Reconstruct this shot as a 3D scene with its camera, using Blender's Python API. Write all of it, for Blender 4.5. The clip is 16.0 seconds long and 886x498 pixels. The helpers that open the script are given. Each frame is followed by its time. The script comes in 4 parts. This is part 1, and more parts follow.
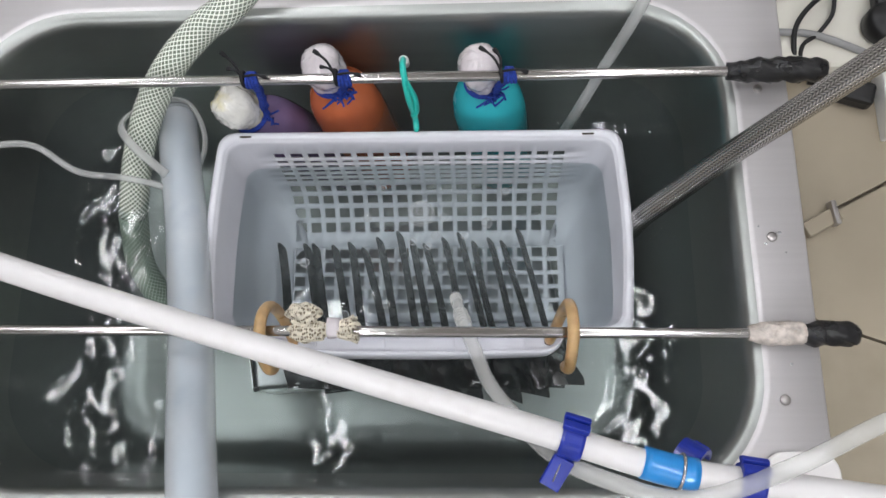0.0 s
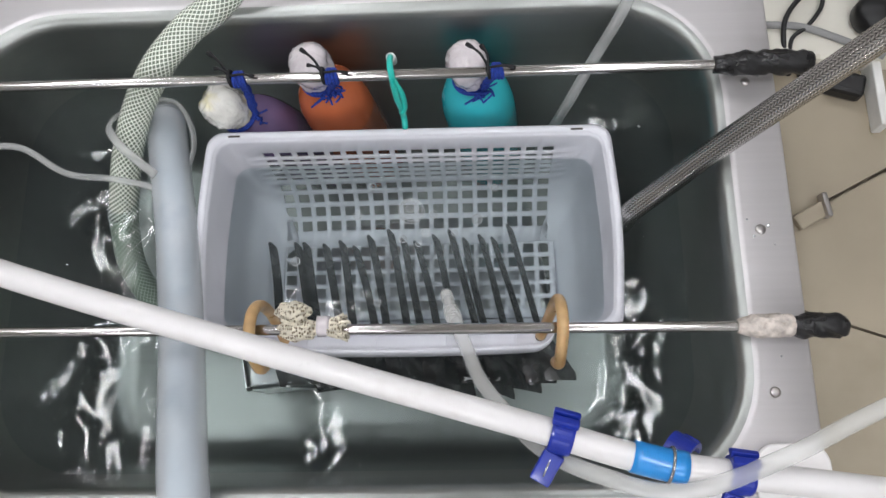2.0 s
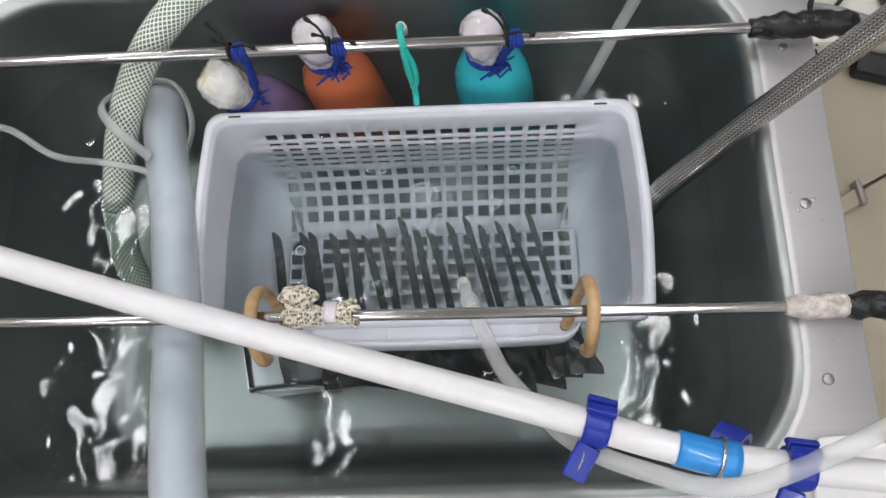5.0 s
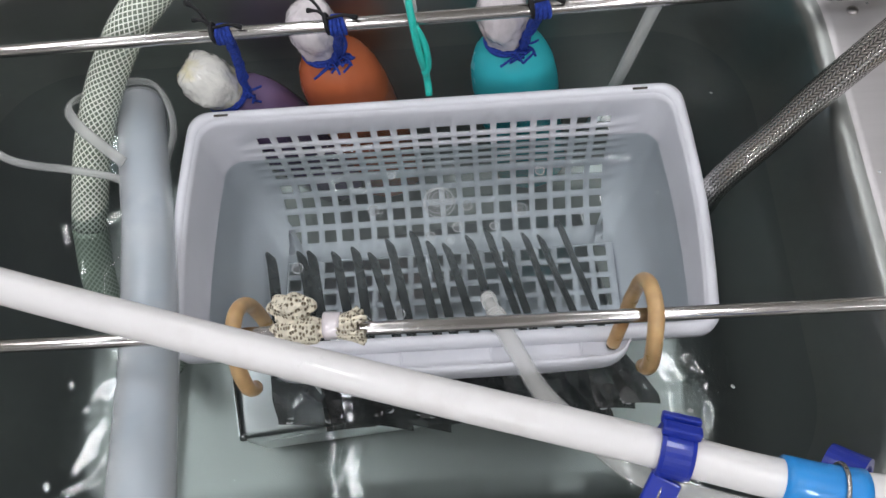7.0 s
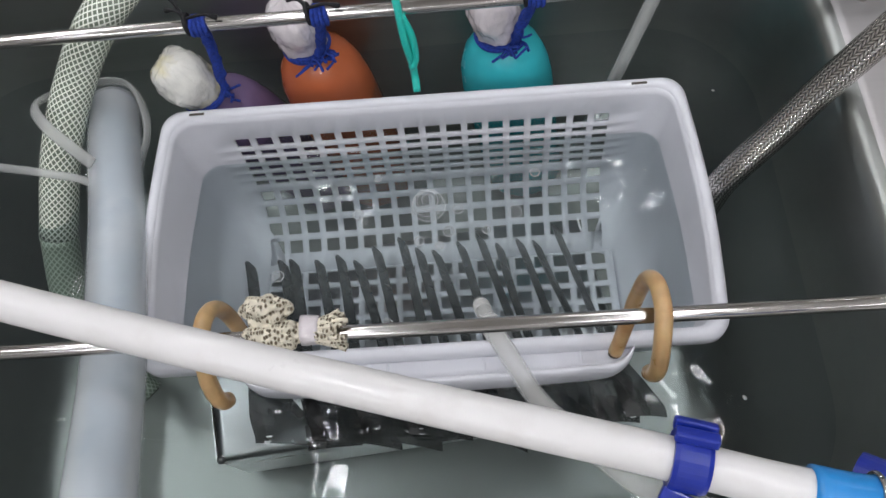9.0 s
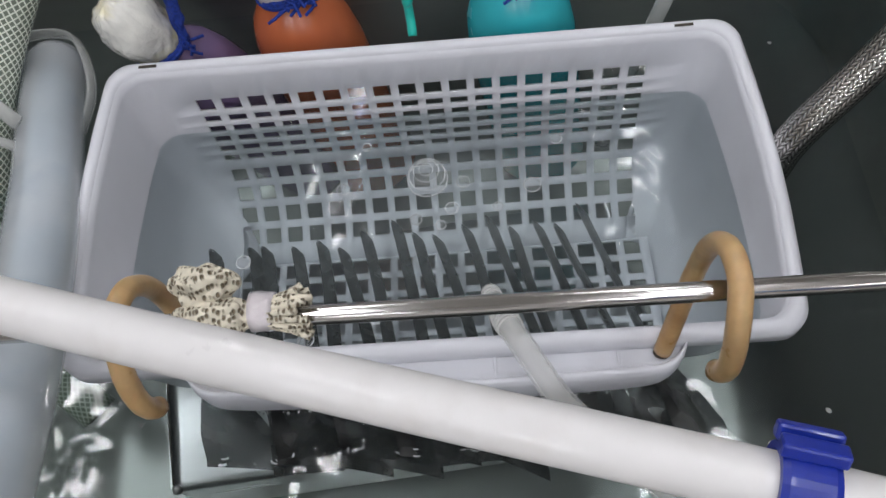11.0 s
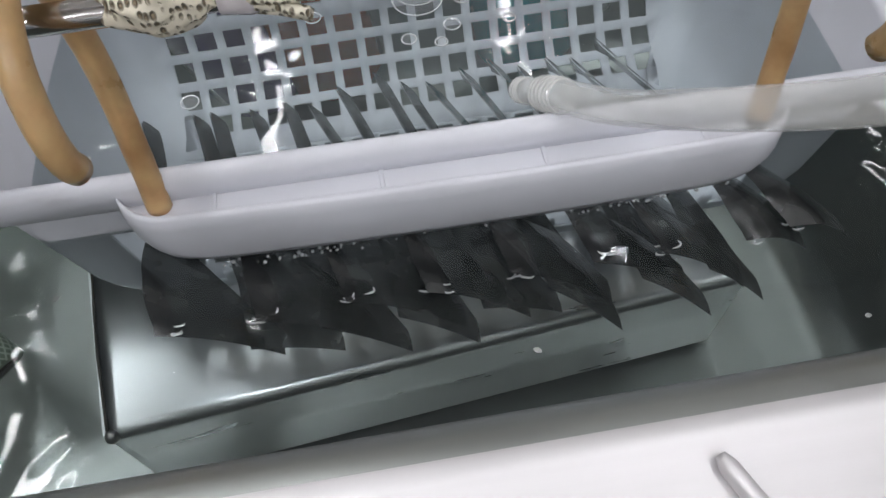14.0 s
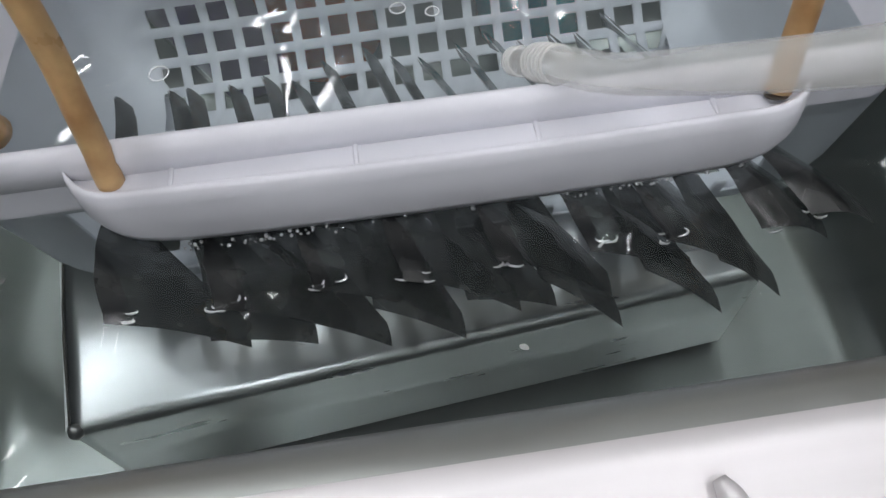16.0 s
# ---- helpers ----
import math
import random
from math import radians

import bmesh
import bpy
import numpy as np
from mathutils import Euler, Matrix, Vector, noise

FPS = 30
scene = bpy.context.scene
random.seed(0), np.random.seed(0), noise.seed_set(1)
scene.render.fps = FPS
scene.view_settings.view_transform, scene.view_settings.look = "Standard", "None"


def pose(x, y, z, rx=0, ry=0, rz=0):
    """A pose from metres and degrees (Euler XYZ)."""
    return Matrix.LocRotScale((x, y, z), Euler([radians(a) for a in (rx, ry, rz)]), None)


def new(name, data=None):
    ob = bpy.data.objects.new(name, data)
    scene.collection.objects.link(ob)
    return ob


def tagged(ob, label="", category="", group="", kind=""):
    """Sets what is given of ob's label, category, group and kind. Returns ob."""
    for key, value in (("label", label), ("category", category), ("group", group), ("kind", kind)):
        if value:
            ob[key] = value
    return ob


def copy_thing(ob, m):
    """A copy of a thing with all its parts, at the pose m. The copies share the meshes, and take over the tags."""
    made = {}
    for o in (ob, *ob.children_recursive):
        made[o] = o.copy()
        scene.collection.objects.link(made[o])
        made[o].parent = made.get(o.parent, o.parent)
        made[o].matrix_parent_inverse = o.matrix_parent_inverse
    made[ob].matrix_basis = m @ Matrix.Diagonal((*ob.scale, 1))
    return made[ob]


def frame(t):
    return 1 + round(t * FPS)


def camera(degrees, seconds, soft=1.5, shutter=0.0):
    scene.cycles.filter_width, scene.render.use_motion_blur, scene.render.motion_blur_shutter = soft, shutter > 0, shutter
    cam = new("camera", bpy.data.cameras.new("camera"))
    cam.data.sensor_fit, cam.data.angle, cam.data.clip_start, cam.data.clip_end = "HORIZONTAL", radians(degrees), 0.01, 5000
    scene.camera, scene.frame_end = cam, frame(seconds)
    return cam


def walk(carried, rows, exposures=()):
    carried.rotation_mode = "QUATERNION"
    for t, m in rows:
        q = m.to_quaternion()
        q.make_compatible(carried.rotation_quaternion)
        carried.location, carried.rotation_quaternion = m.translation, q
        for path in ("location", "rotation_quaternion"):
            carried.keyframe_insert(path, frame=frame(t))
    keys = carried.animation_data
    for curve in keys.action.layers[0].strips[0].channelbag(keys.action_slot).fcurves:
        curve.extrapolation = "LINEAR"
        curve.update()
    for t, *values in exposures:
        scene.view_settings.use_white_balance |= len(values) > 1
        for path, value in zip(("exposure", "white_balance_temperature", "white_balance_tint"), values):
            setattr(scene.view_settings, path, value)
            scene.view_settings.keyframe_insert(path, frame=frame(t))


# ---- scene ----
cam = camera(61.0, 16.0)
METRES, EYE, TILT, LEAN, TURN = 0.54, 1.492, -75.5, 2.5, 0.0
ROWS = [
    (0.0, 0.0, 0.0, 0.0, 0.0, 0.0, -0.0),
    (0.5, -0.0001, -0.0004, 0.0026, -0.1, -0.11, 0.04),
    (1.0, 0.005, -0.001, 0.0006, -0.07, -0.13, 0.24),
    (1.5, 0.0082, -0.0012, 0.0017, -0.08, -0.16, 0.4),
    (2.0, 0.0134, -0.0002, -0.0014, -0.15, -0.17, 0.75),
    (2.5, 0.0133, 0.0001, -0.0025, -0.17, -0.06, 1.02),
    (3.0, 0.0114, 0.0052, -0.0042, -0.07, 0.04, 0.9),
    (3.5, 0.011, 0.0069, -0.0074, -0.01, 0.13, 0.77),
    (4.0, 0.0078, 0.0108, -0.0178, -0.04, 0.18, 0.86),
    (6.5, -0.0222, 0.2486, -0.119, 0.94, 5.25, 2.38),
    (7.0, -0.0251, 0.2709, -0.132, 0.94, 6.62, 2.72),
    (7.5, -0.0215, 0.2883, -0.148, 0.84, 7.56, 3.0),
    (8.0, -0.02, 0.3017, -0.1505, 0.65, 8.28, 2.92),
    (8.5, -0.0209, 0.3119, -0.1536, 0.61, 8.67, 3.15),
    (11.0, -0.0124, 0.5336, -0.1882, 1.53, 11.49, 2.98),
    (11.5, -0.0536, 0.5685, -0.2264, 2.15, 12.91, 3.24),
    (12.0, -0.0988, 0.6199, -0.2899, 2.06, 14.31, 7.83),
    (12.5, -0.1098, 0.6931, -0.3232, 1.11, 16.91, 10.37),
    (13.0, -0.1053, 0.7311, -0.3416, -0.86, 18.03, 10.6),
    (13.5, -0.1058, 0.7521, -0.3642, -1.79, 17.94, 9.83),
    (14.0, -0.1048, 0.773, -0.3687, -2.12, 17.72, 8.89),
    (14.5, -0.0974, 0.7913, -0.3694, -1.93, 18.09, 8.28),
    (15.0, -0.0828, 0.8045, -0.3706, -1.7, 17.81, 7.83),
    (15.5, -0.079, 0.815, -0.3661, -1.51, 17.93, 7.63),
    (16.0, -0.0778, 0.824, -0.3644, -1.12, 17.66, 7.71),
]
walk(cam, [(t, pose(0, 0, EYE, TILT, LEAN, TURN) @ pose(METRES * x, METRES * y, METRES * z, 90 + pitch, roll, yaw)) for t, x, y, z, yaw, pitch, roll in ROWS],
     [(0.0, -0.08), (4.0, -0.08), (7.0, -0.16), (8.5, -0.20), (11.0, -0.32), (12.2, -0.32), (13.1, -0.25), (13.7, -0.12), (15.0, 0.0), (16.0, -0.02)])
# ---------------------------------------------------------------- world and light
world = bpy.data.worlds.new("world")
scene.world = world
world.use_nodes = True
world.node_tree.nodes["Background"].inputs[0].default_value = (0.85, 0.92, 1.0, 1)
world.node_tree.nodes["Background"].inputs[1].default_value = 0.05

RIM, WATER, FLOOR_IN = 0.89, 0.788, 0.600          # heights of the sink's deck, the water and the bowl's floor
# the last four, at y = -1.85, are unseen fill lamps added for south-facing sides
LAMPS = [(-0.46, -0.10), (0.50, -0.10), (-1.22, 0.50), (1.45, -0.18), (-0.50, 1.70), (0.48, 1.70), (-1.25, 1.75), (1.50, 1.70), (-0.50, -1.85), (0.50, -1.85), (-1.35, -1.85), (1.45, -1.85)]
LAMP_WATTS = 4.9


# ---------------------------------------------------------------- materials
def material(name, colour, rough=0.5, metal=0.0, vary=0.12, scale=60.0, bump=0.15, bump_scale=400.0, bump_distance=0.0004,
             transmission=0.0, ior=1.45, alpha=1.0, stain_or_sheen=None, blotch_scale=12.0, blotch_from=0.55, blotch_to=0.75, coat=0.0, subsurface=0.0):
    """A principled material whose colour and roughness vary at two scales, with a fine relief."""
    m = bpy.data.materials.new(name)
    m.use_nodes = True
    nt = m.node_tree
    p = nt.nodes["Principled BSDF"]
    co = nt.nodes.new("ShaderNodeTexCoord")
    n1 = nt.nodes.new("ShaderNodeTexNoise")
    n1.inputs["Scale"].default_value, n1.inputs["Detail"].default_value = scale, 6
    nt.links.new(co.outputs["Object"], n1.inputs["Vector"])
    r1 = nt.nodes.new("ShaderNodeValToRGB")
    lo, hi = [max(0.0, c * (1 - vary)) for c in colour], [min(1.0, c * (1 + vary)) for c in colour]
    r1.color_ramp.elements[0].position, r1.color_ramp.elements[1].position = 0.3, 0.7
    r1.color_ramp.elements[0].color, r1.color_ramp.elements[1].color = (*lo, 1), (*hi, 1)
    nt.links.new(n1.outputs["Fac"], r1.inputs["Fac"])
    out = r1.outputs["Color"]
    if stain_or_sheen:
        n2 = nt.nodes.new("ShaderNodeTexNoise")
        n2.inputs["Scale"].default_value, n2.inputs["Detail"].default_value = blotch_scale, 8
        nt.links.new(co.outputs["Object"], n2.inputs["Vector"])
        r2 = nt.nodes.new("ShaderNodeMapRange")
        r2.inputs["From Min"].default_value, r2.inputs["From Max"].default_value = blotch_from, blotch_to
        nt.links.new(n2.outputs["Fac"], r2.inputs["Value"])
        mx = nt.nodes.new("ShaderNodeMix")
        mx.data_type = "RGBA"
        nt.links.new(r2.outputs["Result"], mx.inputs["Factor"])
        nt.links.new(out, mx.inputs["A"])
        mx.inputs["B"].default_value = (*stain_or_sheen, 1)
        out = mx.outputs["Result"]
    nt.links.new(out, p.inputs["Base Color"])
    rr = nt.nodes.new("ShaderNodeMapRange")
    rr.inputs["To Min"].default_value, rr.inputs["To Max"].default_value = max(0.02, rough - 0.08), min(1, rough + 0.08)
    nt.links.new(n1.outputs["Fac"], rr.inputs["Value"])
    nt.links.new(rr.outputs["Result"], p.inputs["Roughness"])
    p.inputs["Metallic"].default_value = metal
    p.inputs["Transmission Weight"].default_value = transmission
    p.inputs["IOR"].default_value = ior
    p.inputs["Alpha"].default_value = alpha
    p.inputs["Coat Weight"].default_value = coat
    p.inputs["Subsurface Weight"].default_value = subsurface
    p.inputs["Subsurface Scale"].default_value = 0.004
    if bump:
        nb = nt.nodes.new("ShaderNodeTexNoise")
        nb.inputs["Scale"].default_value, nb.inputs["Detail"].default_value = bump_scale, 4
        nt.links.new(co.outputs["Object"], nb.inputs["Vector"])
        bp = nt.nodes.new("ShaderNodeBump")
        bp.inputs["Strength"].default_value, bp.inputs["Distance"].default_value = bump, bump_distance
        nt.links.new(nb.outputs["Fac"], bp.inputs["Height"])
        nt.links.new(bp.outputs["Normal"], p.inputs["Normal"])
    return m


def brushed(name, colour, rough, along=(4, 300, 300), metal=1.0, bump=0.05, vary=0.1):
    """Brushed steel: streaks along one axis."""
    m = material(name, colour, rough, metal, vary, 1.0, 0)
    nt = m.node_tree
    co = nt.nodes["Texture Coordinate"]
    noise_node = nt.nodes["Noise Texture"]
    mp = nt.nodes.new("ShaderNodeMapping")
    mp.inputs["Scale"].default_value = along
    nt.links.new(co.outputs["Object"], mp.inputs["Vector"])
    nt.links.new(mp.outputs["Vector"], noise_node.inputs["Vector"])
    bp = nt.nodes.new("ShaderNodeBump")
    bp.inputs["Strength"].default_value, bp.inputs["Distance"].default_value = bump, 0.0003
    nt.links.new(noise_node.outputs["Fac"], bp.inputs["Height"])
    nt.links.new(bp.outputs["Normal"], nt.nodes["Principled BSDF"].inputs["Normal"])
    return m


def braid(name, dark, light, around, pitch, width, rough, metal, alpha_dark=1.0, bump=0.6):
    """Crossing threads on a swept hose: u runs round it, v is metres along it."""
    m = bpy.data.materials.new(name)
    m.use_nodes = True
    nt = m.node_tree
    p = nt.nodes["Principled BSDF"]
    uv = nt.nodes.new("ShaderNodeUVMap")
    sp = nt.nodes.new("ShaderNodeSeparateXYZ")
    nt.links.new(uv.outputs["UV"], sp.inputs["Vector"])

    def calc(op, a, b=None):
        n = nt.nodes.new("ShaderNodeMath")
        n.operation = op
        for i, s in enumerate((a, b)):
            if s is None:
                continue
            if isinstance(s, (int, float)):
                n.inputs[i].default_value = s
            else:
                nt.links.new(s, n.inputs[i])
        return n.outputs[0]
    ua, va = calc("MULTIPLY", sp.outputs["X"], around), calc("MULTIPLY", sp.outputs["Y"], 1.0 / pitch)
    d1 = calc("ABSOLUTE", calc("SUBTRACT", calc("FRACT", calc("ADD", ua, va)), 0.5))
    d2 = calc("ABSOLUTE", calc("SUBTRACT", calc("FRACT", calc("SUBTRACT", ua, va)), 0.5))
    near = calc("MINIMUM", d1, d2)
    mr = nt.nodes.new("ShaderNodeMapRange")
    mr.inputs["From Min"].default_value, mr.inputs["From Max"].default_value = width, width * 0.6
    nt.links.new(near, mr.inputs["Value"])
    mx = nt.nodes.new("ShaderNodeMix")
    mx.data_type = "RGBA"
    nt.links.new(mr.outputs["Result"], mx.inputs["Factor"])
    mx.inputs["A"].default_value, mx.inputs["B"].default_value = (*dark, 1), (*light, 1)
    nt.links.new(mx.outputs["Result"], p.inputs["Base Color"])
    if alpha_dark < 1:
        al = calc("ADD", calc("MULTIPLY", mr.outputs["Result"], 1 - alpha_dark), alpha_dark)
        nt.links.new(al, p.inputs["Alpha"])
    p.inputs["Roughness"].default_value, p.inputs["Metallic"].default_value = rough, metal
    bp = nt.nodes.new("ShaderNodeBump")
    bp.inputs["Strength"].default_value, bp.inputs["Distance"].default_value = bump, 0.0008
    nt.links.new(mr.outputs["Result"], bp.inputs["Height"])
    nt.links.new(bp.outputs["Normal"], p.inputs["Normal"])
    return m


def chevron(name, dark, light, around, pitch, rough):
    """A woven steel sheath: rows of slanted strands, their slant changing from row to row, with shade painted between
    them.
    """
    m = bpy.data.materials.new(name)
    m.use_nodes = True
    nt = m.node_tree
    p = nt.nodes["Principled BSDF"]
    uv = nt.nodes.new("ShaderNodeUVMap")
    sp = nt.nodes.new("ShaderNodeSeparateXYZ")
    nt.links.new(uv.outputs["UV"], sp.inputs["Vector"])

    def calc(op, a, b=None):
        n = nt.nodes.new("ShaderNodeMath")
        n.operation = op
        for i, s in enumerate((a, b)):
            if s is None:
                continue
            if isinstance(s, (int, float)):
                n.inputs[i].default_value = s
            else:
                nt.links.new(s, n.inputs[i])
        return n.outputs[0]
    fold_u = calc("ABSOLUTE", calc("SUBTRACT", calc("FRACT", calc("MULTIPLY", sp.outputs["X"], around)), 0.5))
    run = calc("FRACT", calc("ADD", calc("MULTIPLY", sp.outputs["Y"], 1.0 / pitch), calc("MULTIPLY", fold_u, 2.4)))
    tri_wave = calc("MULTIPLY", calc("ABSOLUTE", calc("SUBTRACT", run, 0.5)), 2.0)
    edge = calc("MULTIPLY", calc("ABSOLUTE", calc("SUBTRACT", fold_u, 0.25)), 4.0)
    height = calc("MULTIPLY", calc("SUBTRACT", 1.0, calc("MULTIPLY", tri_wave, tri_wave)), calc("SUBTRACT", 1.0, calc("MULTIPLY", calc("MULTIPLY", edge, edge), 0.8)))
    # crevice shade and strand highlights are put into the colour, by height
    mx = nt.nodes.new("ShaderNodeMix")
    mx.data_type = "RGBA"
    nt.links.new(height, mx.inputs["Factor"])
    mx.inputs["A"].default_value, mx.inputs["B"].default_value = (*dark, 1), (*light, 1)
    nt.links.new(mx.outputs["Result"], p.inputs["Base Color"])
    p.inputs["Roughness"].default_value, p.inputs["Metallic"].default_value = rough, 1.0
    bp = nt.nodes.new("ShaderNodeBump")
    bp.inputs["Strength"].default_value, bp.inputs["Distance"].default_value = 0.45, 0.0006
    nt.links.new(height, bp.inputs["Height"])
    nt.links.new(bp.outputs["Normal"], p.inputs["Normal"])
    return m


def water_material():
    """Clear, slightly milky water: what lies below shows through, and the surface mirrors by Fresnel."""
    m = bpy.data.materials.new("water")
    m.use_nodes = True
    nt = m.node_tree
    nt.nodes.remove(nt.nodes["Principled BSDF"])
    tr, gl, di = nt.nodes.new("ShaderNodeBsdfTransparent"), nt.nodes.new("ShaderNodeBsdfGlossy"), nt.nodes.new("ShaderNodeBsdfDiffuse")
    tr.inputs[0].default_value = (0.86, 0.91, 0.91, 1)
    gl.inputs["Roughness"].default_value = 0.014
    di.inputs[0].default_value = (0.62, 0.70, 0.72, 1)
    co = nt.nodes.new("ShaderNodeTexCoord")
    n1, n2 = nt.nodes.new("ShaderNodeTexNoise"), nt.nodes.new("ShaderNodeTexNoise")
    n1.inputs["Scale"].default_value, n1.inputs["Detail"].default_value, n1.inputs["Distortion"].default_value = 24, 1.0, 0.9
    n2.inputs["Scale"].default_value, n2.inputs["Detail"].default_value = 9, 1
    nt.links.new(co.outputs["Object"], n1.inputs["Vector"])
    nt.links.new(co.outputs["Object"], n2.inputs["Vector"])
    b1, b2 = nt.nodes.new("ShaderNodeBump"), nt.nodes.new("ShaderNodeBump")
    b1.inputs["Strength"].default_value, b1.inputs["Distance"].default_value = 0.24, 0.006
    b2.inputs["Strength"].default_value, b2.inputs["Distance"].default_value = 0.22, 0.010
    nt.links.new(n1.outputs["Fac"], b1.inputs["Height"])
    nt.links.new(n2.outputs["Fac"], b2.inputs["Height"])
    nt.links.new(b2.outputs["Normal"], b1.inputs["Normal"])
    nt.links.new(b1.outputs["Normal"], gl.inputs["Normal"])
    fr = nt.nodes.new("ShaderNodeFresnel")
    fr.inputs["IOR"].default_value = 1.33
    nt.links.new(b1.outputs["Normal"], fr.inputs["Normal"])
    body, top = nt.nodes.new("ShaderNodeMixShader"), nt.nodes.new("ShaderNodeMixShader")
    # fine air bubbles cloud the water round the outlet of the air tube
    shift, reach, cloud = nt.nodes.new("ShaderNodeMapping"), nt.nodes.new("ShaderNodeVectorMath"), nt.nodes.new("ShaderNodeMapRange")
    shift.inputs["Location"].default_value, shift.inputs["Scale"].default_value = (0.25, -2.35, 0), (5.6, 12.0, 0)
    reach.operation = "LENGTH"
    uneven = nt.nodes.new("ShaderNodeMath")
    uneven.operation = "MULTIPLY_ADD"
    uneven.inputs[1].default_value = 0.5
    cloud.inputs["From Min"].default_value, cloud.inputs["From Max"].default_value = 0.45, 1.35
    cloud.inputs["To Min"].default_value, cloud.inputs["To Max"].default_value = 0.095, 0.022
    nt.links.new(co.outputs["Object"], shift.inputs["Vector"])
    nt.links.new(shift.outputs["Vector"], reach.inputs[0])
    nt.links.new(n1.outputs["Fac"], uneven.inputs[0])
    nt.links.new(reach.outputs["Value"], uneven.inputs[2])
    nt.links.new(uneven.outputs[0], cloud.inputs["Value"])
    nt.links.new(cloud.outputs["Result"], body.inputs[0])
    nt.links.new(tr.outputs[0], body.inputs[1])
    nt.links.new(di.outputs[0], body.inputs[2])
    gain = nt.nodes.new("ShaderNodeMath")
    gain.operation, gain.use_clamp = "MULTIPLY", True
    gain.inputs[1].default_value = 1.1
    nt.links.new(fr.outputs[0], gain.inputs[0])
    nt.links.new(gain.outputs[0], top.inputs[0])
    nt.links.new(body.outputs[0], top.inputs[1])
    nt.links.new(gl.outputs[0], top.inputs[2])
    nt.links.new(top.outputs[0], nt.nodes["Material Output"].inputs["Surface"])
    return m


def net_material():
    """Knotted beige threads with small dark gaps between them."""
    m = material("net cloth", (0.76, 0.70, 0.57), 0.8, 0, 0.18, 150, 0)
    nt = m.node_tree
    p, co = nt.nodes["Principled BSDF"], nt.nodes["Texture Coordinate"]
    vo = nt.nodes.new("ShaderNodeTexVoronoi")
    vo.inputs["Scale"].default_value = 520
    mp = nt.nodes.new("ShaderNodeMapping")
    mp.inputs["Scale"].default_value = (1.0, 0.62, 0.62)
    nt.links.new(co.outputs["Object"], mp.inputs["Vector"])
    nt.links.new(mp.outputs["Vector"], vo.inputs["Vector"])
    vo.inputs["Randomness"].default_value = 0.55
    mr = nt.nodes.new("ShaderNodeMapRange")
    mr.inputs["From Min"].default_value, mr.inputs["From Max"].default_value = 0.20, 0.46
    nt.links.new(vo.outputs["Distance"], mr.inputs["Value"])
    mx = nt.nodes.new("ShaderNodeMix")
    mx.data_type = "RGBA"
    nt.links.new(mr.outputs["Result"], mx.inputs["Factor"])
    mx.inputs["A"].default_value = (0.27, 0.215, 0.14, 1)
    nt.links.new(nt.nodes["Color Ramp"].outputs["Color"], mx.inputs["B"])
    nt.links.new(mx.outputs["Result"], p.inputs["Base Color"])
    bp = nt.nodes.new("ShaderNodeBump")
    bp.inputs["Strength"].default_value, bp.inputs["Distance"].default_value = 1.0, 0.0022
    nt.links.new(mr.outputs["Result"], bp.inputs["Height"])
    nt.links.new(bp.outputs["Normal"], p.inputs["Normal"])
    return m


def emission(name, colour, strength):
    m = bpy.data.materials.new(name)
    m.use_nodes = True
    nt = m.node_tree
    e = nt.nodes.new("ShaderNodeEmission")
    e.inputs[0].default_value, e.inputs[1].default_value = (*colour, 1), strength
    nt.links.new(e.outputs[0], nt.nodes["Material Output"].inputs["Surface"])
    return m


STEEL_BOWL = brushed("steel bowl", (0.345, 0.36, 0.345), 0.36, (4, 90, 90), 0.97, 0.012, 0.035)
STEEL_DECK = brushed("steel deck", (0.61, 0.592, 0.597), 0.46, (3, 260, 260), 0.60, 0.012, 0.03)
STEEL_ROD = brushed("steel rod", (0.56, 0.54, 0.53), 0.17, (6, 300, 300), 1.0, 0.008, 0.05)
STEEL_BOX = brushed("steel box", (0.68, 0.685, 0.69), 0.30, (14, 90, 90), 0.97, 0.0, 0.04)
SCREW = material("screw", (0.45, 0.43, 0.42), 0.35, 1.0)
WATER_MAT = water_material()
BASKET = material("basket plastic", (0.77, 0.775, 0.825), 0.38, 0, 0.03, 20, 0.08, 500, stain_or_sheen=(0.70, 0.70, 0.745), blotch_scale=18, coat=0.15)
lit = BASKET.node_tree                              # thin plastic lets some light through
glow_through, blend = lit.nodes.new("ShaderNodeBsdfTranslucent"), lit.nodes.new("ShaderNodeMixShader")
glow_through.inputs[0].default_value, blend.inputs[0].default_value = (0.86, 0.87, 0.91, 1), 0.15
lit.links.new(lit.nodes["Principled BSDF"].outputs[0], blend.inputs[1])
lit.links.new(glow_through.outputs[0], blend.inputs[2])
lit.links.new(blend.outputs[0], lit.nodes["Material Output"].inputs["Surface"])
# the paler blotches paint mottled reflections into the film's colour
FILM = material("dark film", (0.016, 0.0165, 0.017), 0.14, 0, 0.4, 70, 0.25, 60, 0.003, alpha=0.90, stain_or_sheen=(0.068, 0.070, 0.069), blotch_scale=60, blotch_from=0.42, blotch_to=0.66)
FILM.node_tree.nodes["Principled BSDF"].inputs["Specular IOR Level"].default_value = 0.3
RUBBER_TAN = material("tan rubber", (0.52, 0.34, 0.165), 0.30, 0, 0.14, 90, 0.2, 300, stain_or_sheen=(0.36, 0.19, 0.08), blotch_scale=30, subsurface=0.1)
WHITE_PIPE = material("white hose", (0.71, 0.695, 0.69), 0.30, 0, 0.03, 30, 0.06, 300, stain_or_sheen=(0.66, 0.635, 0.62), blotch_scale=40, coat=0.2)
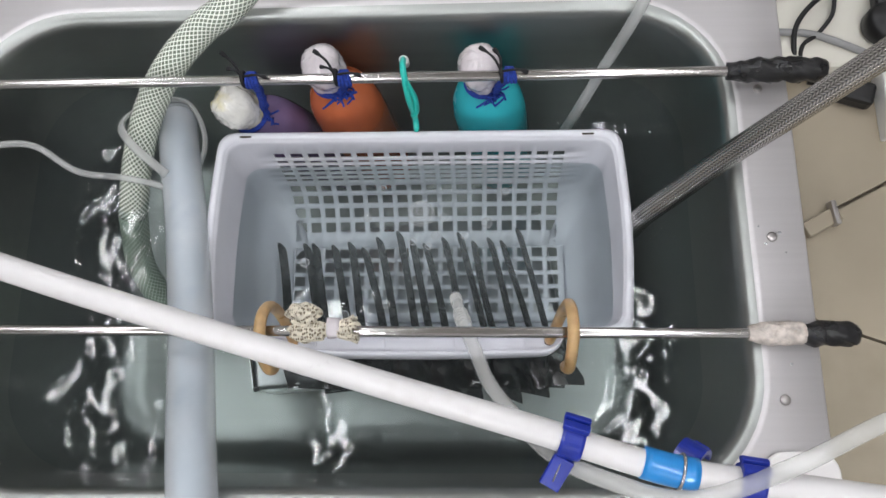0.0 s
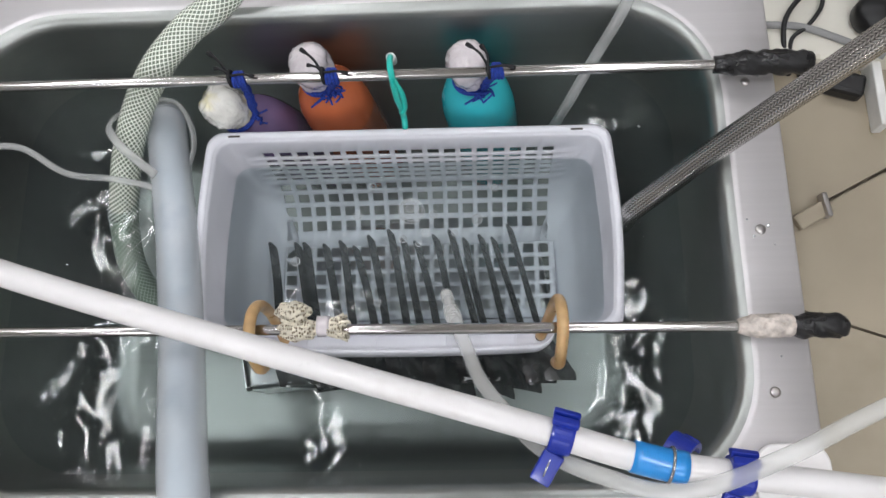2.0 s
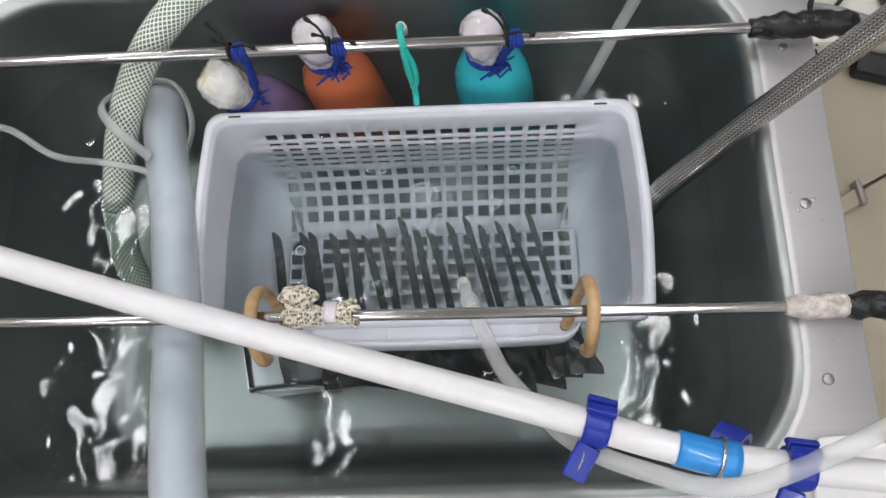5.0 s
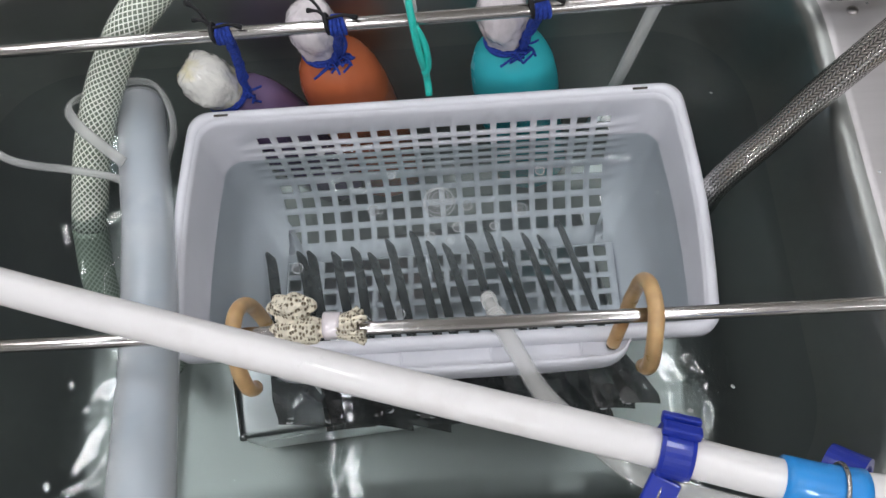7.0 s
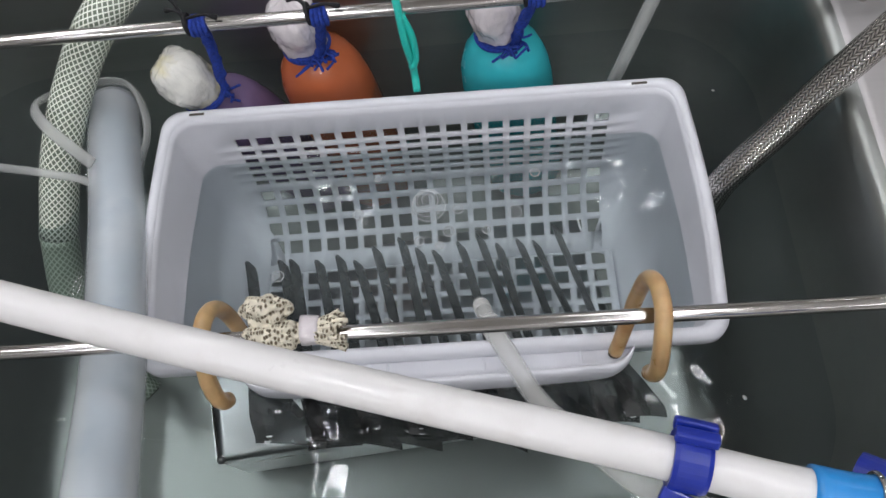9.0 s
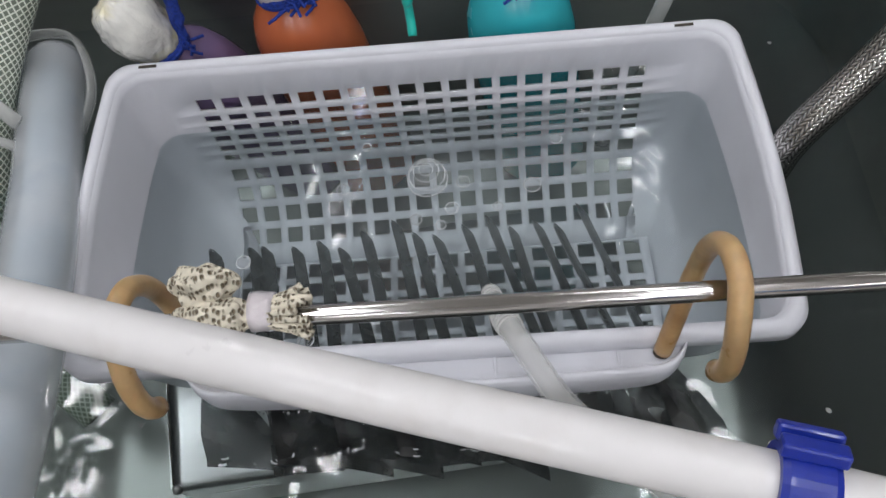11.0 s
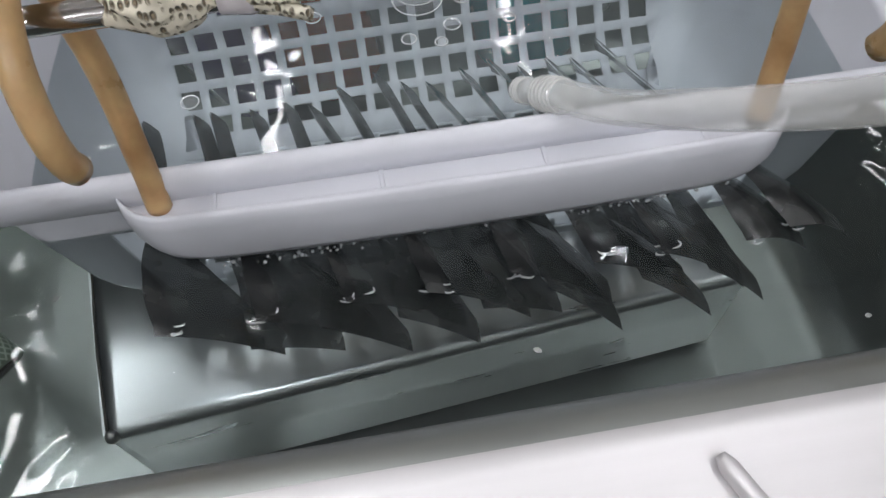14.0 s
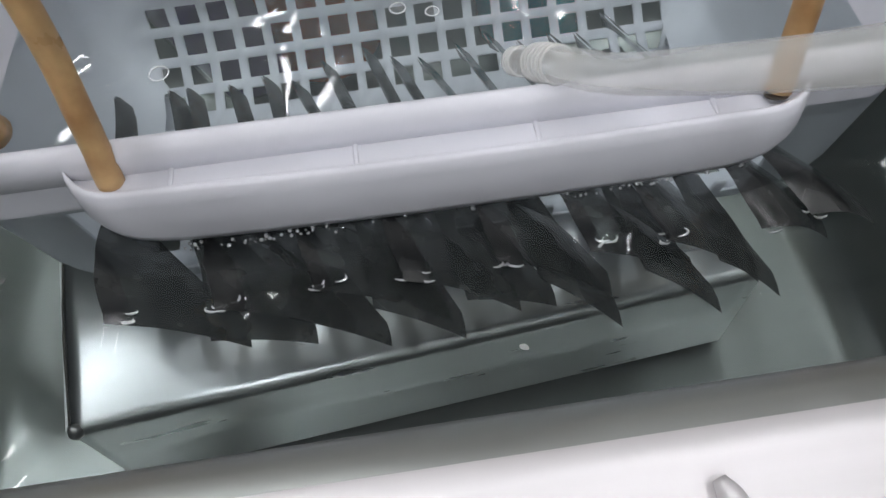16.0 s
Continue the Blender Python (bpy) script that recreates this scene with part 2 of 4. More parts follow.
MILKY_TUBE = material("milky tube", (0.75, 0.78, 0.81), 0.2, 0, 0.06, 14, 0.05, 120, alpha=0.44, stain_or_sheen=(0.66, 0.72, 0.78), blotch_scale=22, coat=0.4)
TUBE_LIQUID = material("tube liquid", (0.38, 0.52, 0.62), 0.3, 0, 0.12, 16, 0, alpha=0.62, stain_or_sheen=(0.56, 0.64, 0.70), blotch_scale=20, blotch_from=0.5, blotch_to=0.62)
CLEAR_TUBE = material("clear tube", (0.58, 0.59, 0.58), 0.2, 0, 0.05, 30, 0.05, 200, alpha=0.42, coat=0.4)
AIR_TUBE = material("air tube", (0.78, 0.78, 0.76), 0.2, 0, 0.05, 30, 0.08, 200, alpha=0.36, coat=0.3)
PVC_BRAID = braid("braided pvc", (0.24, 0.29, 0.22), (0.88, 0.92, 0.82), 20, 0.0058, 0.17, 0.22, 0, 0.66, 0.4)
# same braid, with the fading seen through water put into its colours
PVC_WATER_FADE = braid("braided pvc, water fade painted in", (0.30, 0.36, 0.28), (0.47, 0.54, 0.44), 20, 0.0058, 0.17, 0.3, 0, 0.70, 0.2)
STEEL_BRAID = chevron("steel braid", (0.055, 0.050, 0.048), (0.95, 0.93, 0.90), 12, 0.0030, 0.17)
BLACK_TAPE = material("black tape", (0.012, 0.012, 0.013), 0.28, 0, 0.3, 60, 0.6, 160, 0.001)
CLOTH_TAPE = material("cloth tape", (0.58, 0.52, 0.47), 0.5, 0, 0.3, 160, 1.0, 260, 0.002, stain_or_sheen=(0.34, 0.27, 0.21), blotch_scale=120)
NET = net_material()
BLUE = material("blue plastic", (0.009, 0.026, 0.29), 0.3, 0, 0.12, 40, 0.1, 300, coat=0.2)
CYAN = material("cyan sleeve", (0.02, 0.24, 0.62), 0.3, 0, 0.08, 40, 0.08, 200, coat=0.3)
CORD_BLUE = material("blue cord", (0.015, 0.045, 0.30), 0.8, 0, 0.4, 500, 0.9, 900, 0.0008)
CORD_BLACK = material("black cord", (0.008, 0.008, 0.010), 0.7, 0, 0.3, 300, 0.8, 700, 0.0006)
TEAL = material("teal coated wire", (0.02, 0.50, 0.42), 0.3, 0, 0.08, 60, 0.1, 300, coat=0.3)
WHITE_TIP = material("white tip", (0.82, 0.82, 0.80), 0.4, 0, 0.05)
WRAP = material("cling wrap", (0.66, 0.61, 0.63), 0.14, 0, 0.14, 60, 0.6, 160, 0.002, stain_or_sheen=(0.78, 0.76, 0.77), blotch_scale=40, coat=1.0)
WRAP_YELLOW = material("cling wrap over a yellow cap", (0.72, 0.71, 0.66), 0.14, 0, 0.12, 60, 0.5, 260, 0.002, stain_or_sheen=(0.66, 0.59, 0.26), blotch_scale=22, blotch_from=0.47, blotch_to=0.60, coat=1.0)
ORANGE = material("orange liquid bottle", (0.50, 0.13, 0.05), 0.25, 0, 0.1, 25, 0.05, 100, coat=0.3)
PURPLE = material("purple liquid bottle", (0.19, 0.135, 0.26), 0.22, 0, 0.12, 25, 0.05, 100, coat=0.3)
TURQUOISE = material("turquoise liquid bottle", (0.035, 0.44, 0.50), 0.25, 0, 0.1, 25, 0.05, 100, coat=0.3)
PAD = material("white plate", (0.80, 0.78, 0.77), 0.4, 0, 0.04, 30, 0.05)
CREAM = material("cream laminate", (0.37, 0.32, 0.24), 0.45, 0, 0.08, 6, 0.05, 200, stain_or_sheen=(0.29, 0.25, 0.18), blotch_scale=5)
WHITE_BOX = material("white socket box", (0.70, 0.68, 0.60), 0.45, 0, 0.04, 12, 0.05, stain_or_sheen=(0.52, 0.48, 0.38), blotch_scale=30, blotch_from=0.66, blotch_to=0.75)
BLACK_PLASTIC = material("black plastic", (0.010, 0.010, 0.011), 0.35, 0, 0.2, 60, 0.1)
GREY_CABLE = material("grey cable", (0.28, 0.28, 0.28), 0.5, 0, 0.08)
WALL = material("painted wall", (0.60, 0.59, 0.57), 0.7, 0, 0.05, 3, 0.1, 80)
CEILING = material("ceiling board", (0.55, 0.55, 0.54), 0.8, 0, 0.04, 4, 0.1, 60)
FLOOR = material("vinyl floor", (0.34, 0.30, 0.235), 0.4, 0, 0.1, 5, 0.05, 60, stain_or_sheen=(0.33, 0.28, 0.21), blotch_scale=3)
GAP = material("dark gap", (0.06, 0.05, 0.04), 0.7, 0, 0.2)
BUBBLE = material("bubble film", (0.9, 0.93, 0.95), 0.03, 0, 0.0, 10, 0, alpha=0.05, coat=1.0)
BUBBLE_EDGE = material("bubble edge", (0.84, 0.87, 0.89), 0.08, 0.2, 0.1, 100, 0, alpha=0.75, coat=1.0)
GLINT = material("painted water glint", (0.85, 0.88, 0.9), 0.05, 0.6, 0.1, 300, 0.6, 900, 0.0006, coat=1.0)
FLECK = material("pale fleck", (0.55, 0.56, 0.55), 0.5, 0, 0.2, 300, 0, alpha=0.55)
LAMP_GLOW = emission("lamp diffuser", (0.97, 0.96, 1.0), 14.0)
LAMP_BODY = material("lamp housing", (0.8, 0.8, 0.8), 0.4, 0, 0.03)


# ---------------------------------------------------------------- helpers for things
def finish(bm, name, mat, parent=None, smooth=True, label=""):
    bmesh.ops.recalc_face_normals(bm, faces=bm.faces)
    me = bpy.data.meshes.new(name)
    bm.to_mesh(me)
    bm.free()
    me.materials.append(mat)
    if smooth:
        for poly in me.polygons:
            poly.use_smooth = True
    ob = new(name, me)
    if parent:
        ob.parent = parent
    if label:
        ob["label"] = label
    return ob


def part(name, bm, mat, parent, label="", smooth=True):
    return finish(bm, name, mat, parent, smooth, label)


def thing(name, at, label, category, group="", kind=""):
    ob = new(name)
    ob.location = at
    ob.empty_display_size = 0.02
    bpy.context.view_layer.update()
    return tagged(ob, label, category, group, kind)


def shifted(bm, at):
    """Moves a mesh made in world places into the frame of a thing that stands at a point."""
    bmesh.ops.translate(bm, verts=bm.verts, vec=-Vector(at))
    return bm


def spline(points, step=0.006):
    """A smooth curve through points, in even steps."""
    p = [Vector(q) for q in points]
    p = [p[0] * 2 - p[1]] + p + [p[-1] * 2 - p[-2]]
    out = []
    for i in range(1, len(p) - 2):
        n = max(2, int((p[i + 1] - p[i]).length / step))
        for k in range(n):
            t = k / n
            out.append(0.5 * ((2 * p[i]) + (p[i + 1] - p[i - 1]) * t + (2 * p[i - 1] - 5 * p[i] + 4 * p[i + 1] - p[i + 2]) * t * t
                              + (3 * p[i] - p[i - 1] - 3 * p[i + 1] + p[i + 2]) * t ** 3))
    return out + [p[-2]]


def sweep(points, radius, seg=16, step=0.006, closed_ends=True, wobble=0.0, flat=1.0, hollow=0.0, bm=None):
    """A tube along a smooth curve; radius is a number or a function of the share of the way. u runs round, v is metres along."""
    c = spline(points, step)
    bm = bm or bmesh.new()
    uv = bm.loops.layers.uv.verify()
    t0 = (c[1] - c[0]).normalized()
    side = t0.orthogonal().normalized()
    rings, run = [], 0.0
    lens = []
    for i, q in enumerate(c):
        t = (c[min(i + 1, len(c) - 1)] - c[max(i - 1, 0)]).normalized()
        side = (side - t * side.dot(t)).normalized()
        up = t.cross(side)
        if i:
            run += (c[i] - c[i - 1]).length
        lens.append(run)
        r = radius(i / (len(c) - 1)) if callable(radius) else radius
        ring = []
        for k in range(seg):
            a = 2 * math.pi * k / seg
            w = 1 + wobble * noise.noise(q * 120 + Vector((math.cos(a), math.sin(a), 0)) * 2)
            ring.append(bm.verts.new(q + (side * math.cos(a) + up * math.sin(a) * flat) * r * w))
        rings.append(ring)
    for i in range(len(rings) - 1):
        for k in range(seg):
            f = bm.faces.new((rings[i][k], rings[i][(k + 1) % seg], rings[i + 1][(k + 1) % seg], rings[i + 1][k]))
            for loop, (a, b) in zip(f.loops, ((k, i), (k + 1, i), (k + 1, i + 1), (k, i + 1))):
                loop[uv].uv = (a / seg, lens[b])
    if closed_ends:
        bm.faces.new(list(reversed(rings[0])))
        bm.faces.new(rings[-1])
    return bm


def box(size, at=(0, 0, 0), bevel=0.0, turn=None, bm=None, segments=2):
    bm = bm or bmesh.new()
    made = bmesh.ops.create_cube(bm, size=1.0)["verts"]
    m = Matrix.Translation(at) @ (turn or Matrix.Identity(4)) @ Matrix.Diagonal((*size, 1))
    bmesh.ops.transform(bm, matrix=m, verts=made)
    if bevel:
        edges = list({e for v in made for e in v.link_edges})
        bmesh.ops.bevel(bm, geom=edges, offset=bevel, segments=segments, affect="EDGES", profile=0.5)
    return bm


def lathe(profile, seg=32, bm=None, m=None, wobble=0.0):
    """Turns (radius, height) pairs round z."""
    bm = bm or bmesh.new()
    rings = []
    for r, z in profile:
        ring = []
        for k in range(seg):
            a = 2 * math.pi * k / seg
            v = Vector((r * math.cos(a), r * math.sin(a), z))
            if wobble:
                v *= 1 + wobble * noise.noise(v * 60)
            ring.append(bm.verts.new(m @ v if m else v))
        rings.append(ring)
    for i in range(len(rings) - 1):
        for k in range(seg):
            bm.faces.new((rings[i][k], rings[i][(k + 1) % seg], rings[i + 1][(k + 1) % seg], rings[i + 1][k]))
    bm.faces.new(list(reversed(rings[0])))
    bm.faces.new(rings[-1])
    return bm


def round_loop(x0, x1, y0, y1, r, n=8):
    """Points of a rounded rectangle, counter-clockwise from the right side's lower end."""
    out = []
    for cx, cy, a0 in ((x1 - r, y0 + r, -90), (x1 - r, y1 - r, 0), (x0 + r, y1 - r, 90), (x0 + r, y0 + r, 180)):
        for k in range(n + 1):
            a = radians(a0 + 90 * k / n)
            out.append((cx + r * math.cos(a), cy + r * math.sin(a)))
    return out


def loft(loops, bm=None, cap=False):
    bm = bm or bmesh.new()
    rows = [[bm.verts.new(p) for p in loop] for loop in loops]
    n = len(rows[0])
    for a, b in zip(rows, rows[1:]):
        for k in range(n):
            bm.faces.new((a[k], a[(k + 1) % n], b[(k + 1) % n], b[k]))
    if cap:
        bm.faces.new(rows[-1])
    return bm


# ---------------------------------------------------------------- the room
def slab(name, lo, hi, mat, label, category):
    a, b = Vector(lo), Vector(hi)
    ob = finish(box(b - a, (a + b) / 2), name, mat, None, False)
    return tagged(ob, label, category, kind="structure")


slab("floor", (-3.0, -3.0, -0.1), (3.0, 3.0, 0.0), FLOOR, "beige vinyl floor of the laboratory", "floor")
slab("ceiling", (-3.0, -3.0, 2.6), (3.0, 3.0, 2.7), CEILING, "white board ceiling with lamps", "ceiling")
slab("wall_north", (-3.1, 3.0, -0.1), (3.1, 3.1, 2.7), WALL, "plain off-white painted wall", "wall")
slab("wall_south", (-3.1, -3.1, -0.1), (3.1, -3.0, 2.7), WALL, "plain off-white painted wall", "wall")
slab("wall_east", (3.0, -3.0, -0.1), (3.1, 3.0, 2.7), WALL, "plain off-white painted wall", "wall")
slab("wall_west", (-3.1, -3.0, -0.1), (-3.0, 3.0, 2.7), WALL, "plain off-white painted wall", "wall")


def ceiling_lamp():
    ob = thing("ceiling_lamp", (LAMPS[0][0], LAMPS[0][1], 2.6), "white ceiling lamp or added fill lamp with a long lit diffuser", "lamp", "lamps on the ceiling")
    part("housing", box((0.15, 1.24, 0.045), (0, 0, -0.0235), 0.006), LAMP_BODY, ob, smooth=False)
    part("diffuser", box((0.05, 1.18, 0.012), (0, 0, -0.053), 0.003), LAMP_GLOW, ob, "lit white diffuser", False)
    return ob


lamp_ob = ceiling_lamp()
for lx, ly in LAMPS[1:]:
    copy_thing(lamp_ob, Matrix.Translation((lx, ly, 2.6)))
for lx, ly in LAMPS:
    # the added south fill row gets the most power, to brighten the basket's front
    watts = LAMP_WATTS * (0.9 if ly > 1 else 2.2 if ly < -1 else 1.05) * (1.0 if lx < -1 and ly > -1 else 0.35 if lx > 1 else 1.0)
    light = bpy.data.lights.new("lamp_light", "AREA")
    light.shape, light.size, light.size_y, light.energy, light.color = "RECTANGLE", 0.045, 1.18, watts, (0.935, 0.955, 1.0)
    new("lamp_light", light).matrix_world = Matrix.Translation((lx, ly, 2.53))

# ---------------------------------------------------------------- the sink
X0, X1, Y0, Y1 = -0.452, 0.2150, -0.0345, 0.3755
sink = thing("sink", (-0.117, 0.17, 0.0), "brushed stainless steel sink filled with water", "sink")


def bowl_loop(inset, z, r):
    return [(x, y, z) for x, y in round_loop(X0 + inset, X1 - inset, Y0 + inset, Y1 - inset, r, 10)]


bowl = loft([bowl_loop(-0.0090, RIM + 0.0005, 0.099), bowl_loop(-0.0050, RIM - 0.0006, 0.095), bowl_loop(-0.0015, RIM - 0.0030, 0.0915), bowl_loop(0.0008, RIM - 0.0068, 0.089), bowl_loop(0.0022, RIM - 0.0120, 0.088), bowl_loop(0.006, RIM - 0.06, 0.086),
             bowl_loop(0.012, FLOOR_IN + 0.10, 0.082), bowl_loop(0.017, FLOOR_IN + 0.035, 0.08), bowl_loop(0.024, FLOOR_IN + 0.014, 0.075), bowl_loop(0.04, FLOOR_IN + 0.002, 0.066),
             bowl_loop(0.058, FLOOR_IN, 0.05)], cap=True)
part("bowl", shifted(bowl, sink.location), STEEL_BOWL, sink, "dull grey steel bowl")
deck_out = round_loop(-0.56, 0.2675, -0.125, 0.62, 0.012, 10)
deck = loft([[(x, y, z) for x, y in round_loop(X0 - o, X1 + o, Y0 - o, Y1 + o, 0.09 + o, 10)] for o, z in ((0.009, RIM + 0.0005), (0.011, RIM + 0.0013), (0.014, RIM + 0.0013), (0.017, RIM))]
            + [[(x, y, RIM) for x, y in deck_out], [(x + (0.002 if x > 0 else -0.002), y, RIM - 0.002) for x, y in deck_out], [(x + (0.002 if x > 0 else -0.002), y, RIM - 0.035) for x, y in deck_out]])
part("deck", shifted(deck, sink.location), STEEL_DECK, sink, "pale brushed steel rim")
for sx, sy, sr in ((0.242, 0.163, 0.0042), (0.238, 0.0325, 0.0042), (0.244, 0.295, 0.0038)):
    part("screw", shifted(lathe([(sr, RIM), (sr, RIM + 0.0008), (sr * 0.8, RIM + 0.0016), (0.0005, RIM + 0.0018)], 16, None, Matrix.Translation((sx, sy, 0))), sink.location), SCREW, sink)
skirt = box((0.80, 0.70, 0.86), (-0.147, 0.245, 0.432))
inner_top = [f for f in skirt.faces if abs(f.normal.z) > 0.9 and f.calc_center_median().z > 0.5]
bmesh.ops.delete(skirt, geom=inner_top, context="FACES")
part("cabinet", shifted(skirt, sink.location), STEEL_DECK, sink, "steel cabinet under the bowl", False)

water = bmesh.new()
water.faces.new([water.verts.new(p) for p in bowl_loop(0.0085, WATER, 0.085)])
tagged(finish(water, "water", WATER_MAT), "clear slightly milky rippled water in the sink", "water", kind="structure")

# ---------------------------------------------------------------- steel box under water
steel_box = thing("steel_box", (-0.07, 0.11, FLOOR_IN), "folded stainless steel box standing in the water", "box")
FA, FB = Vector((-0.236, 0.055)), Vector((0.098, 0.084))
BACK = Vector((-0.027, 0.165))
TOPZ = 0.688


def slant(a, b, c, d, thick=0.0016):
    """A folded sheet between four corners, with its thickness."""
    bm = bmesh.new()
    a, b, c, d = map(Vector, (a, b, c, d))
    nrm = (b - a).cross(d - a).normalized() * thick
    bot = [bm.verts.new(v) for v in (a, b, c, d)]
    top = [bm.verts.new(v - nrm) for v in (a, b, c, d)]
    bm.faces.new(bot), bm.faces.new(list(reversed(top)))
    for k in range(4):
        bm.faces.new((bot[k], bot[(k + 1) % 4], top[(k + 1) % 4], top[k]))
    return bm


# the sheet's cross-section from the top over a rounded fold down the front
fold = [(BACK.y, 0.0)] + [(0.006 - 0.006 * math.sin(a), -0.006 + 0.006 * math.cos(a)) for a in (0.0, 0.4, 0.8, 1.2, 1.57)] + [(0.0, -0.030), (0.0, TOPZ * -1 + FLOOR_IN + 0.012)]
bm_box = bmesh.new()
rows = []
along = [0, 0.02, 0.1, 0.3, 0.5, 0.7, 0.9, 0.98, 1.0]
for dy, dz in fold:
    taper = max(0.0, (-dz - 0.006)) * 0.04
    line = []
    for s in along:
        q = FA.lerp(FB, s)
        back = BACK * (dy / BACK.y)
        line.append(bm_box.verts.new((q.x + back.x - (taper if s == 1.0 else 0) - (taper * 0.9 if s == 0.98 else 0) + (taper * 0.3 if s == 0 else 0), q.y + back.y, TOPZ + dz)))
    rows.append(line)
for ra, rb in zip(rows, rows[1:]):
    for k in range(len(along) - 1):
        bm_box.faces.new((ra[k], ra[k + 1], rb[k + 1], rb[k]))
body_ob = part("shell", shifted(bm_box, steel_box.location), STEEL_BOX, steel_box)
sol = body_ob.modifiers.new("thickness", "SOLIDIFY")
sol.thickness, sol.offset = 0.0016, -1
LB, RB = FA + BACK, FB + BACK
part("end_plate", shifted(slant((FA.x - 0.003, FA.y + 0.002, TOPZ - 0.001), (LB.x - 0.003, LB.y, TOPZ - 0.001), (LB.x - 0.003, LB.y, FLOOR_IN + 0.004), (FA.x + 0.006, FA.y + 0.004, FLOOR_IN + 0.004)), steel_box.location), STEEL_BOX, steel_box, smooth=False)
part("end_plate", shifted(slant((FB.x + 0.001, FB.y + 0.003, TOPZ - 0.004), (RB.x + 0.001, RB.y, TOPZ - 0.004), (RB.x + 0.001, RB.y, FLOOR_IN + 0.004), (FB.x - 0.002, FB.y + 0.003, FLOOR_IN + 0.004)), steel_box.location), STEEL_BOX, steel_box, smooth=False)
part("back_plate", shifted(slant((LB.x, LB.y, TOPZ - 0.002), (RB.x, RB.y, TOPZ - 0.002), (RB.x, RB.y, FLOOR_IN + 0.004), (LB.x, LB.y, FLOOR_IN + 0.004)), steel_box.location), STEEL_BOX, steel_box, smooth=False)
seam = sweep([(FA.x - 0.0006, FA.y + 0.004, TOPZ + 0.0004), (FA.x - 0.0012 + BACK.x * 0.3, FA.y + BACK.y * 0.3, TOPZ + 0.0004), (FA.x - 0.0002 + BACK.x * 0.6, FA.y + BACK.y * 0.6, TOPZ + 0.0004), (LB.x, LB.y, TOPZ + 0.0004)], 0.0011, 8, 0.01, True, 0.5, 0.5)
part("seam", shifted(seam, steel_box.location), GAP, steel_box, "dark open seam along the end")
part("corner_weld", shifted(lathe([(0.0005, -0.004), (0.0035, -0.002), (0.004, 0.0), (0.0028, 0.003), (0.0005, 0.0042)], 14, None, Matrix.Translation((FA.x + 0.001, FA.y + 0.002, TOPZ - 0.003))), steel_box.location), SCREW, steel_box)
for fx in (-0.18, 0.04):
    part("foot", shifted(box((0.03, 0.02, 0.014), (fx, 0.12, FLOOR_IN + 0.0075), 0.002), steel_box.location), STEEL_BOX, steel_box, smooth=False)

# ---------------------------------------------------------------- basket
basket = thing("basket", (-0.051, 0.18, 0.70), "white plastic basket with square holes, hung in the water", "basket")
PITCH, HOLE, NCOL = 0.0159, 0.0110, 18
COL0 = -0.1935
cols = []
for k in range(NCOL):
    cols += [COL0 + k * PITCH, COL0 + k * PITCH + HOLE]
BX0, BX1, BYB, BYF = -0.231, 0.130, 0.2750, 0.101
FLOOR_B = 0.706
BEND_Z, BEND_R = 0.7575, 0.0515                      # where the back wall bends over into the floor


def basket_loop(z):
    """One level of the basket's wall: back, left side, front, right side."""
    s = max(0.0, min(1.0, (0.845 - z) / (0.845 - FLOOR_B)))
    turn_in = math.asin(max(0.0, min(1.0, (BEND_Z - z) / BEND_R)))
    back = BEND_R * (1 - math.cos(turn_in))
    side = 0.026 * max(0.0, (0.752 - z) / (0.752 - FLOOR_B)) ** 2
    x0, x1 = BX0 + 0.010 * s + side, BX1 - 0.010 * s - side
    yb, yf = BYB - 0.018 * s - back, BYF + 0.014 * s + back * 0.17
    r = 0.015
    pts = [(x, yb) for x in reversed(cols)]
    for cx, cy, a0 in ((x0 + r, yb - r, 90), (x0 + r, yf + r, 180)):
        pts += [(cx + r * math.cos(radians(a0 + 15 * k)), cy + r * math.sin(radians(a0 + 15 * k))) for k in range(7)]
        if a0 == 90:
            bulge = 0.004 * (1 - s)
            pts += [(x0 - bulge * math.sin(math.pi * k / 6), yb - r + (yf - yb + 2 * r) * k / 6) for k in range(1, 6)]
    pts += [(x, yf) for x in cols]
    for cx, cy, a0 in ((x1 - r, yf + r, 270), (x1 - r, yb - r, 0)):
        pts += [(cx + r * math.cos(radians(a0 + 15 * k)), cy + r * math.sin(radians(a0 + 15 * k))) for k in range(7)]
        if a0 == 270:
            bulge = 0.004 * (1 - s)
            pts += [(x1 + bulge * math.sin(math.pi * k / 6), yf + r + (yb - yf - 2 * r) * k / 6) for k in range(1, 6)]
    return pts


def lean(x, y, z):
    """The basket hangs a little lower at the front and at the right, the more the higher up."""
    s = max(0.0, (z - FLOOR_B) / (0.845 - FLOOR_B))
    f = max(0.0, min(1.0, (BYB - y) / (BYB - BYF)))
    mid = (BX0 + BX1) / 2
    x += s * f * (-0.006 if x < mid - 0.12 else 0.003 if x > mid + 0.12 else 0.0) - s * 0.0015 * (1 if x < mid - 0.12 else 0)
    return (x, y, z - s * (0.003 + 0.09 * (BYB - y) + 0.018 * (x - BX0)))


row_tops = [0.8200] + [0.8051 - 0.0098 * k for k in range(5)]
row_hole = [0.0105] + [0.0063] * 5
levels = [0.845, 0.838]
hole_rows = set()
for top, h in zip(row_tops, row_hole):
    hole_rows.add(len(levels))
    levels += [top, top - h]
for k in range(4):
    hole_rows.add(len(levels))
    levels += [BEND_Z - BEND_R * math.sin((0.0120 + 0.0155 * k + half) / BEND_R) for half in (-0.0052, 0.0052)]
